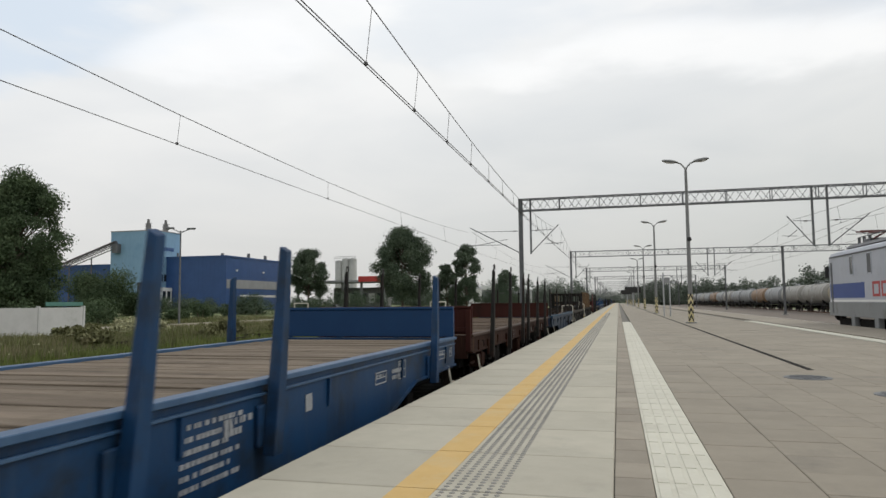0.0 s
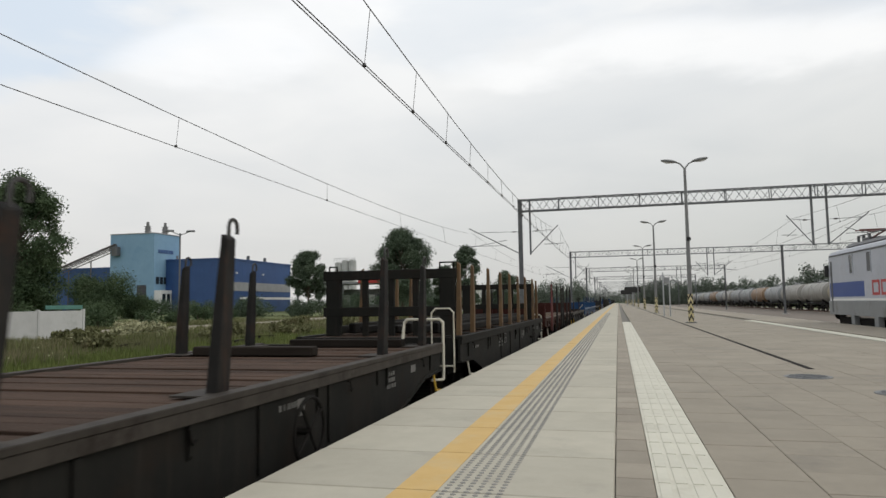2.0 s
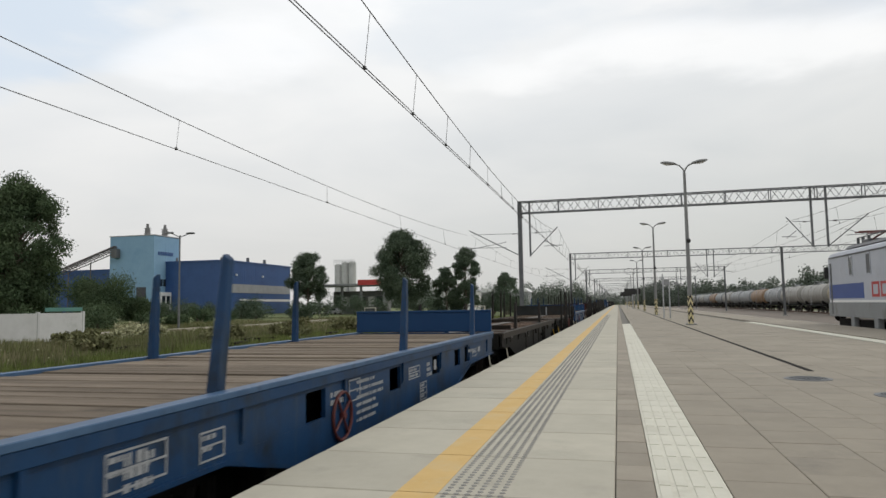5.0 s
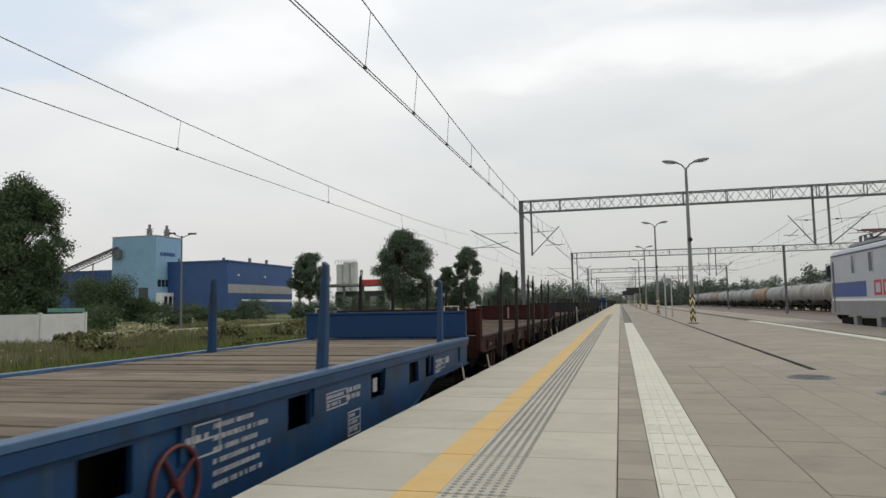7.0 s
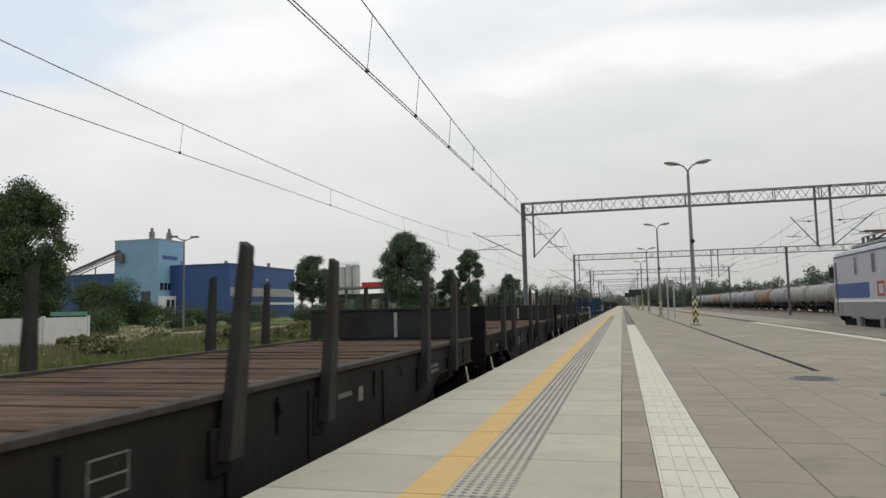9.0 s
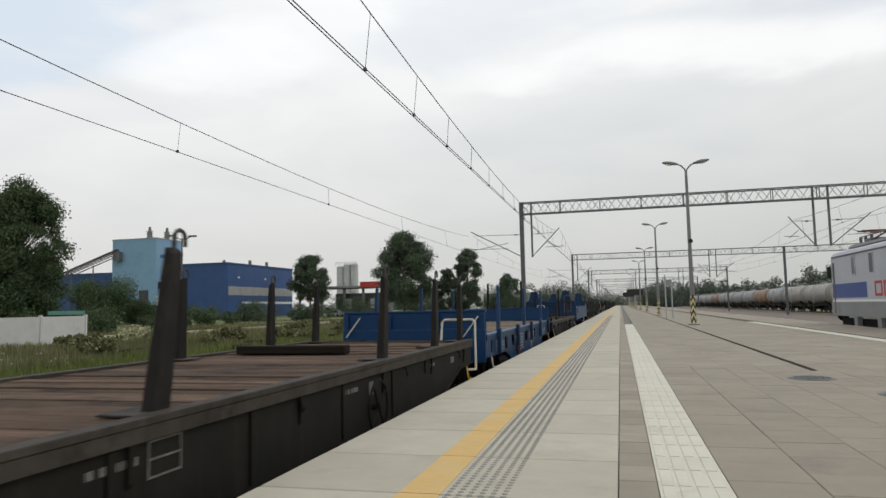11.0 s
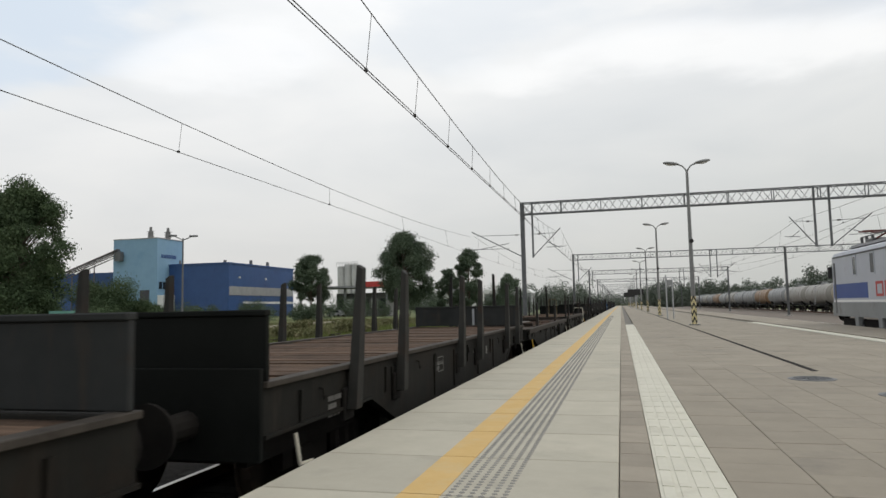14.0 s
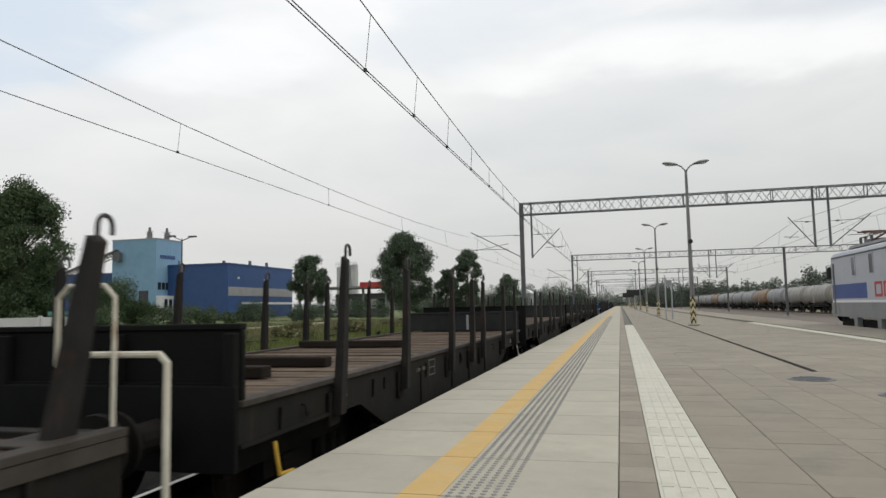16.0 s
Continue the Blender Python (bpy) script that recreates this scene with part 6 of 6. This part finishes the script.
    if near:
        x = half - 0.029
        if lines:
            marks(w, x, 4.6 if L < 13 else 7.1, 1.10, lines, 0.032, 0.075, 0.8, faint, seed=seed * 7)
        for k in range(4):
            marks(w, x, rnd.uniform(0.8, 1.6) + k * L / 4.2, 1.06, rnd.choice((1, 2, 3)), 0.045, 0.07, rnd.uniform(0.25, 0.5), faint, seed=seed * 7 + k + 1)
        for y, z, wide, tall in panels:
            plate(w, x, y, z, wide, tall, faint)
            marks(w, x, y + 0.03, z + tall - 0.02, max(1, int(tall / 0.07)), 0.03, 0.07, wide - 0.12, faint, seed=int(y * 10) + seed)
        plate(w, x, L * 0.36, 0.92, 0.30, 0.20, faint)
        plate(w, x, L - 1.5, 0.97, 0.20, 0.09, faint, frame=False)
        plate(w, x, L * 0.62, 0.93, 0.12, 0.14, faint, frame=False)
        for y in (0.5, L - 0.45):
            bm = B()
            bent(bm, [(half - 0.02, y, 0.86), (half + 0.02, y, 0.62), (half + 0.02, y + 0.22, 0.60)], 0.018, 6)
            part("step_iron", bm, "amber" if rnd.random() < 0.35 else "cream", w)
        for k in range(0 if paint == "blue" else 5):
            side_hook(w, x, 1.1 + k * (L - 2.0) / 4 - 0.13, DK - 0.14)
        if gear:
            for y in stakes:
                stake_lever(w, half - 0.02, y, DK - 0.10)
            part("side_ledge", box(B(), half - 0.0295, half + 0.010, 0.02, L - 0.02, DK - 0.20, DK - 0.165, 0.004), "dark_edge", w, "worn grey ledge along the sill")
        if form == "belly" and paint != "blue":
            for k in range(6):
                y = 2.9 + k * (L - 5.8) / 5 + rnd.uniform(-0.3, 0.3)
                part("web_rib", box(B(), half - 0.0295, half - 0.008, y - 0.03, y + 0.03, 0.62 if 4.0 < y < L - 4.0 else 0.96, DK - 0.125, 0.006), paint, w)
        if form != "belly":
            for k in range(8):
                y = 0.9 + k * (L - 2.2) / 7 + rnd.uniform(-0.3, 0.3)
                wide, low = rnd.uniform(0.25, 0.65), rnd.uniform(0.42, 0.62)
                bm = box(B(), half - 0.22, half - 0.03, y, y + wide, low, 0.86, 0.02)
                box(bm, half - 0.16, half - 0.005, y + wide * 0.3, y + wide * 0.3 + 0.07, low - 0.08, 0.90, 0.01)
                tube(bm, (half - 0.12, y - 0.35, low + 0.1), (half - 0.12, y + wide + 0.3, low + 0.12), 0.022, n=6)
                part("brake_gear", bm, "soot" if k % 3 else "brown" if paint == "brown" else "stake_grey", w)
    return w


def pocket_wagon(s0, L):
    """High-sided blue wagon whose end walls carry tapered lugs."""
    w = root("high_sided_wagon", "bright blue high-sided wagon with tapered end lugs", "wagon", "wagons of the goods train")
    WAGONS.append((w, s0))
    half, lo, hi = 1.52, 0.93, 1.72
    for s in (-1, 1):
        xa, xb = sorted((s * (half - 0.08), s * half))
        prof = [(0, lo - 0.05), (0.9, lo), (L - 0.9, lo), (L, lo - 0.05), (L, hi + 0.1), (L - 0.35, hi + 0.02)]
        for y1, y2, cut in ((11.2, 9.62, 0.04), (6.88, 5.56, 0.105), (2.9, 1.3, 0.105)):
            prof += [(y1 + 0.15, hi), (y1 - 0.15, hi - cut), (y2 + 0.08, hi - cut), (y2 - 0.08, hi)]
        prof += [(0.35, hi + 0.02), (0, hi + 0.1)]
        side = part("side_wall", prism(B(), prof, xa, xb), "blue_bright", w)
        bm = B()
        for k in range(9):
            yy = 1.0 + k * (L - 2) / 8
            box(bm, xa - 0.05 if s > 0 else xb, xa if s > 0 else xb + 0.05, yy - 0.05, yy + 0.05, lo + 0.1, hi - 0.2)
        part("stiffeners", bm, "blue_bright", side)
    part("floor", box(B(), -half + 0.09, half - 0.09, 0.1, L - 0.1, 1.20, 1.30), "strip", w)
    part("wall_lining", box(B(), -half + 0.1305, -half + 0.16, 0.16, L - 0.16, 1.301, hi - 0.03), "plank_tan", w, "brown timber lining")
    for k in range(9):
        y = 0.6 + k * 1.33
        part("lining_brace", prism(B(), [(y, 1.31), (y + 0.16, 1.31), (y + 0.72, hi - 0.04), (y + 0.56, hi - 0.04)], -half + 0.161, -half + 0.20), "white", w, "white slanted brace")
    part("top_rail", box(B(), -half + 0.02, -half + 0.12, 0.2, L - 0.2, hi + 0.001, hi + 0.03, 0.005), "dark", w)
    for y, way in ((0.0, -1), (L, 1)):
        ya, yb = sorted((y, y - way * 0.14))
        outline = [(-half + 0.08, 0.86), (half - 0.08, 0.86), (half - 0.08, 2.02), (1.26, 2.06), (1.12, 2.62), (0.75, 2.62), (0.60, 2.06), (-0.60, 2.06), (-0.75, 2.62), (-1.12, 2.62), (-1.26, 2.06), (-half + 0.08, 2.02)]
        ew = part("end_wall", prism(B(), outline, ya, yb, "y"), "blue", w)
        bm = B()
        for x in (-1.3, -0.42, 0.42, 1.3):
            box(bm, x - 0.05, x + 0.05, *sorted((y, y + way * 0.06)), 0.9, 1.9, 0.01)
        box(bm, -half + 0.1, half - 0.1, *sorted((y, y + way * 0.07)), 1.93, 2.03, 0.01)
        box(bm, -half + 0.1, half - 0.1, *sorted((y, y + way * 0.07)), 1.76, 1.82, 0.01)
        part("end_ribs", bm, "blue", ew)
        for x in (-0.875, 0.875):
            piece("buffer", BUFFER, w, at=pose(x, y, 1.0, rz=0 if way < 0 else 180))
        part("lug_frame", box(box(B(), 0.70, 1.16, *sorted((y + way * 0.001, y + way * 0.05)), 2.06, 2.1), -1.16, -0.70, *sorted((y + way * 0.001, y + way * 0.05)), 2.06, 2.1), "blue", ew)
        bm = B()
        for x in (0.25, 0.95):
            tube(bm, (0, y, 0.98), (0, y + way * 0.45, 0.98), 0.04, n=8)
        part("coupling", bm, "soot", w)
    loop_rail(w, -0.1, "yellow_rail", 0.84, 1.35, 2.35)
    bm = box(B(), -0.5, 0.5, 0.2, L - 0.2, 0.75, 1.19)
    part("underframe", bm, "soot", w)
    for y in (2.4, L - 2.4):
        b = piece("bogie", BOGIE, w, at=pose(0, y, 0))
        for d in (-0.9, 0.9):
            piece("wheelset", WHEELSET, b, at=pose(0, d, 0))
    brake_wheel(w, 7.7, 0.70, "galv", 1.54, 0.24)
    marks(w, half + 0.001, 3.1, 1.58, 2, 0.055, 0.13, 0.7, seed=5)
    marks(w, half + 0.001, 6.85, 1.62, 4, 0.055, 0.14, 0.6, seed=6)
    marks(w, half + 0.001, 9.0, 1.66, 6, 0.04, 0.07, 0.35, seed=7)
    marks(w, half + 0.001, 1.0, 1.12, 1, 0.05, 0.08, 0.6, seed=8)
    marks(w, half + 0.001, L - 1.2, 1.08, 1, 0.05, 0.08, 0.6, seed=9)
    plate(w, half + 0.001, 0.35, 1.28, 0.3, 0.12)
    plate(w, half + 0.001, 0.3, 1.02, 0.22, 0.1)
    part("label_frame", box(B(), half, half + 0.025, 0.95, 1.3, 1.28, 1.62, 0.01), "blue", w)
    part("label_board", box(B(), half + 0.025, half + 0.03, 1.0, 1.25, 1.33, 1.57), "blue_bright", w)


def rail_wagon(s0, L):
    """Dark wagon loaded with rails between ochre stakes, with framed bulkheads."""
    w = wagon(s0, L, "dark", "soot-dark flat wagon with framed bulkheads and ochre stakes", "plank_dark", "belly", stakes=[0.5, 1.65, 3.3, 4.9, 6.3, 7.85, 9.35, 11.2, 12.2], far_stakes=[2.8, 5.2, 6.4, 9.9, 11.9], stake_mat="stake_rust",
              stake_top=2.59, inboard=True, edge="dark", wheel=9.2, wheel_mat="stake_grey", seed=15, stake_w=0.12)
    for y in (0.55, L - 0.55):
        bm = B()
        for x in (-1.15, 1.0):
            box(bm, x, x + 0.28, y - 0.06, y + 0.06, DECK, 2.42, 0.01)
        for x in (-0.45, 0.05, 0.5):
            box(bm, x, x + 0.1, y - 0.04, y + 0.04, DECK, 2.3)
        for z in (1.62, 2.28):
            box(bm, -1.2, 1.3, y - 0.065, y + 0.065, z, z + 0.17, 0.01)
        part("bulkhead", bm, "dark", w, "open framed bulkhead")
        bm = B()
        bent(bm, [(1.0, y, 2.42), (1.0, y, 2.56), (1.25, y, 2.56), (1.25, y, 2.42)], 0.02, 6)
        bent(bm, [(-1.1, y, 2.42), (-1.1, y, 2.53), (-0.95, y, 2.53), (-0.95, y, 2.42)], 0.02, 6)
        part("lifting_eye", bm, "dark", w)
    rnd = random.Random(4)
    for k in range(9):
        x = -1.15 + k * 0.27
        part("carried_rail", box(B(), x, x + 0.13, 0.8 + rnd.uniform(0, 0.3), L - 0.8 - rnd.uniform(0, 0.4), DECK + 0.03, DECK + 0.17 + 0.05 * (k % 2), 0.02), "soot", w)
    loop_rail(w, -0.05, "cream", 1.0, 0.7, 1.75)
    handrail(w, L - 0.3, "cream", 0.6, 1.4, 1.4)


STK6 = [1.67, 4.0, 6.25, 7.37, 9.67, 11.93]


BLUE_LONG = [(10.5, 0.95, 0.36, 0.12), (11.3, 0.93, 0.28, 0.20), (12.9, 1.0, 0.66, 0.11), (13.85, 1.0, 0.14, 0.12), (6.2, 0.62, 0.5, 0.2)]
BLUE_SHORT = [(1.12, 0.90, 0.50, 0.20), (1.94, 0.88, 0.28, 0.18), (6.85, 0.60, 0.32, 0.22), (6.35, 0.92, 0.5, 0.14), (10.2, 0.92, 0.4, 0.12)]


def blue_flat(s0, L, seed, front, rear, stakes, top=2.26, wheel=None, paint="blue", near=True, stubs=()):
    return wagon(s0, L, paint, "blue steel flat wagon with tan plank deck and drop end boards", "plank_tan", "belly", "blue_bright", front=front, rear=rear, stakes=stakes, stake_mat=paint,
                 stake_top=top, seed=seed, windows=[] if L > 13 else [2.28, 3.3, 5.63, 7.5, 8.95] if stubs else [3.45, 5.63, 7.5, 8.85, 9.6], panels=BLUE_LONG if L > 13 else BLUE_SHORT, wheel=4.2 if wheel else None, wheel_mat="wheel_red", near=near,
                 lines=6, stake_w=0.13 if L > 13 else 0.11, stake_d=0.10 if L > 13 else 0.085, lean=0.22 if L > 13 else 0.16, stubs=stubs, inboard=L < 13, far_stakes=None if L > 13 else [1.55, 5.2, 8.9])


def brown_flat(s0, L, seed, near=True, stripe=True, red=()):
    return wagon(s0, L, "brown", "rust-brown flat wagon with hooked stakes and red-brown end boards", "plank", "truss", "red_brown", front=0.48, rear=0.5, stakes=[y - 0.1 for y in STK6], far_stakes=[1.5, 3.75, 5.95 if red else 7.0, 9.25, 11.6], stake_top=2.54,
                 hook=True, stake_w=0.12, lean=0.43, red=red, seed=seed, stripe=stripe, wheel=8.8, near=near, dz=-0.03)


def stake_flat(s0, L, seed, front=0.5, rear=0.5, near=True):
    return wagon(s0, L, "dark", "dark grey flat wagon with stout stakes and dark end boards", "plank_red", "belly", "dark_board", front=front, rear=rear,
                 stakes=[1.55, 3.0, 6.05, 7.53, 10.56, 12.1], stake_mat="stake_grey", stake_top=2.32, stake_w=0.155, stake_d=0.10, lean=0.24, seed=seed, stripe=True, near=near, ribs=False, dz=0.03)


def low_flat(s0, L, seed, stakes, top=1.93, paint="dark", timbers=(), strips=True, rails=(), hook=False, end_stakes=(), label="dark grey low flat wagon with timber bearers on a worn deck", near=True, deck="plank_red", dz=0.0, lean=0.17, form="belly", far_stakes=None):
    return wagon(s0, L, paint, label, deck, form, inboard=True, stakes=stakes, stake_mat="stake", stake_top=top, stake_w=0.165, seed=seed, timbers=timbers, strips=strips, rails=rails,
                 hook=hook, wheel=L * 0.62, far_stakes=far_stakes, end_stakes=end_stakes, near=near, dz=dz, lean=lean)


BEAMS = [(2.9, -0.3, 1.22), (10.0, -1.1, 0.5), (11.6, -0.6, 1.1)]
BEAMS_REAR = [(9.3, -1.3, 1.15), (10.5, -1.3, 1.15), (12.1, -1.3, 1.15)]

# one long goods train, its first wagon nearest
blue_flat(-3.45, 14.19, 21, 0.0, 0.45, [1.6, 6.54, 8.07, 12.6])
brown_flat(12.06, 13.9, 22, stripe=False)
low_flat(27.47, 12.35, 23, [0.68, 3.86, 9.05, 12.0], 2.38, "blue_old", [(1.05, -1.0, 1.15), (2.2, -0.9, 1.15), (4.75, -0.85, 1.15), (7.2, -0.85, 1.15), (10.2, -0.9, 1.0)], False, [("hand", 12.0, "cream")], True,
         label="faded blue flat wagon with hooked stakes and timber bearers", deck="plank_red", dz=-0.03, lean=0.24, far_stakes=[3.7, 7.45, 10.5])
low_flat(41.19, 12.23, 24, [0.2, 4.75, 6.62, 10.03, 11.7], 2.37, "dark", BEAMS, False, [("hand", 11.9, "cream")], True, dz=-0.03, deck="plank_dark")
rail_wagon(54.73, 12.51)
brown_flat(68.49, 13.93, 26, red=(0,))
low_flat(83.6, 13.78, 27, [3.4, 9.56], 1.9, timbers=BEAMS_REAR, end_stakes=[(-1.2, 0.3, 2.8), (0.22, 0.3, 2.86), (-0.82, 13.58, 2.76), (0.43, 13.58, 2.8)], far_stakes=[3.2, 9.2], deck="plank_dark", dz=-0.09)
blue_flat(98.72, 12.17, 28, 0.45, 0.42, [2.31, 6.55, 10.85], wheel=6.9)
blue_flat(112.2, 12.2, 29, 0.45, 0.42, [2.31, 6.55, 10.85], wheel=6.9)
low_flat(125.7, 12.8, 30, [3.0, 8.8], 1.93, timbers=BEAMS, dz=-0.09)
boxed = wagon(139.86, 11.58, "dark", "dark wagon with tall hooked stakes and a ribbed box end", "plank", "truss", "dark", rear=0.0, stakes=[1.58, 3.87, 4.86, 6.94, 9.15], stake_top=2.4, hook=True,
              stake_w=0.13, lean=0.29, seed=31, wheel=6.0, wheel_mat="wheel_red", strips=True, dz=-0.08)
end_board(boxed, 8.95, 1, DECK - 0.06, DECK + 0.42, "dark_board", ribs=False, stripe=True)
for s in (-1, 1):
    side = part("box_side", box(B(), *sorted((s * 1.42, s * 1.49)), 9.0, 11.56, DECK - 0.06, DECK + 0.42, 0.008), "dark_board", boxed)
    for k in range(4):
        part("rib", box(B(), *sorted((s * 1.4905, s * 1.54)), 9.1 + k * 0.72, 9.2 + k * 0.72, DECK - 0.2, DECK + 0.40, 0.008), "dark", side)
    part("rib", box(B(), *sorted((s * 1.4905, s * 1.53)), 9.21, 11.25, DECK + 0.06, DECK + 0.13, 0.008), "dark", side)
blue_flat(152.79, 12.16, 32, 0.45, 0.42, [2.31, 6.55, 10.85], wheel=6.7)
brown_flat(166.23, 13.85, 33)
wagon(181.43, 13.66, "dark", "slate-dark flat wagon with slim stakes and slate end board", "plank_rust", "channel", "slate", gear=True, front=0.4, rear=0.48, stakes=[1.75, 4.1, 6.43, 7.48, 9.6, 12.0],
      stake_top=2.08, stake_w=0.13, lean=0.28, seed=34, rails=[("hand", 13.55, "cream")], dz=0.02, ribs=False)
stake_flat(196.38, 13.69, 36)
stake_flat(211.37, 13.4, 38)
stake_flat(226.1, 13.1, 37)
low_flat(240.64, 13.25, 40, [1.0, 5.0, 9.0, 11.31, 12.96], 2.25, timbers=BEAMS[:2], rails=[("hand", 13.1, "cream")], hook=True, strips=False, dz=-0.02)
blue_flat(255.26, 12.05, 41, 0.45, 0.42, [2.2, 6.5, 10.8], 2.36, wheel=6.2, stubs=[1.11, 3.83, 6.47, 8.74, 11.15])
low_flat(268.55, 13.45, 42, [3.5, 9.25], 1.9, timbers=BEAMS, end_stakes=[(-1.0, 0.3, 2.75), (0.25, 0.3, 2.8), (-0.68, 13.26, 2.68), (0.57, 13.26, 2.72)], far_stakes=[3.25, 9.35], deck="plank_dark", dz=-0.1)
pocket_wagon(283.14, 12.64)
stake_flat(297.15, 13.72, 44)
stake_flat(312.22, 13.71, 47)
low_flat(327.2, 13.53, 46, [3.1, 9.35], 1.9, timbers=BEAMS, far_stakes=[2.9, 9.0], deck="plank_dark", end_stakes=[(-0.85, 0.37, 2.76), (0.37, 0.37, 2.8)], dz=-0.12)
hooked = low_flat(342.11, 12.5, 48, [0.16, 2.18, 5.8, 10.2, 12.2], 2.30, far_stakes=[3.0, 6.9, 9.15, 11.0], strips=False, rails=[("hand", 12.45, "cream"), ("loop", -0.1, "yellow_rail")], hook=True,
         label="dark flat wagon with hooked stakes and a plank deck", end_stakes=[(-0.85, 0.2, 2.76), (0.37, 0.2, 2.8)], lean=0.24, dz=-0.04)
loop_rail(hooked, 12.62, "cream", 0.93, 0.95, 2.0)
wagon(355.74, 13.4, "dark", "dark flat wagon with ribbed front board and hooked stakes", "plank", "belly", "dark_board", front=0.5, rear=0.45, stakes=[1.55, 3.51, 5.79, 7.3, 8.24, 10.54, 12.2], stake_top=2.35,
      hook=True, stake_w=0.13, lean=0.2, seed=49, timbers=[(0.8, -1.2, 0.5), (1.7, -1.2, 0.75), (2.9, -1.2, 0.85), (6.6, -1.3, 0.6)], stripe=True, dz=-0.06)
far = 370.5
for i in range(16):
    if i % 5 == 4:
        blue_flat(far, 12.3, 60 + i, 0.45, 0.42, [2.31, 6.55, 10.85], near=False)
        far += 13.7
    elif i % 5 == 3:
        brown_flat(far, 13.8, 60 + i, near=False)
        far += 15.2
    else:
        stake_flat(far, 13.6, 60 + i, near=False)
        far += 15.0

RUN = [(0.0, 0.00), (0.5, 10.58), (1.0, 21.48), (1.5, 32.71), (2.0, 43.57), (2.5, 54.21), (3.0, 66.03), (3.5, 77.03), (4.0, 87.43),
       (4.2, 92.10), (6.3, 138.10), (6.5, 142.34), (7.0, 153.42), (7.5, 164.73), (8.0, 175.77), (8.5, 186.82), (9.0, 198.46),
       (9.2, 202.78), (11.3, 248.78), (11.5, 253.31), (12.0, 265.00), (12.5, 275.59), (13.0, 286.23), (13.5, 296.90), (14.0, 307.64), (14.5, 318.34), (15.0, 329.15), (15.5, 340.09), (16.0, 351.48)]  # seconds and metres run


def motions():
    """The goods train runs past the platform; all its wagons keep their distance."""
    for w, s0 in WAGONS:
        walk(w, [(t, pose(TRACK_1, s0 - run, RAIL)) for t, run in RUN])


locomotive()
tank_train()

motions()
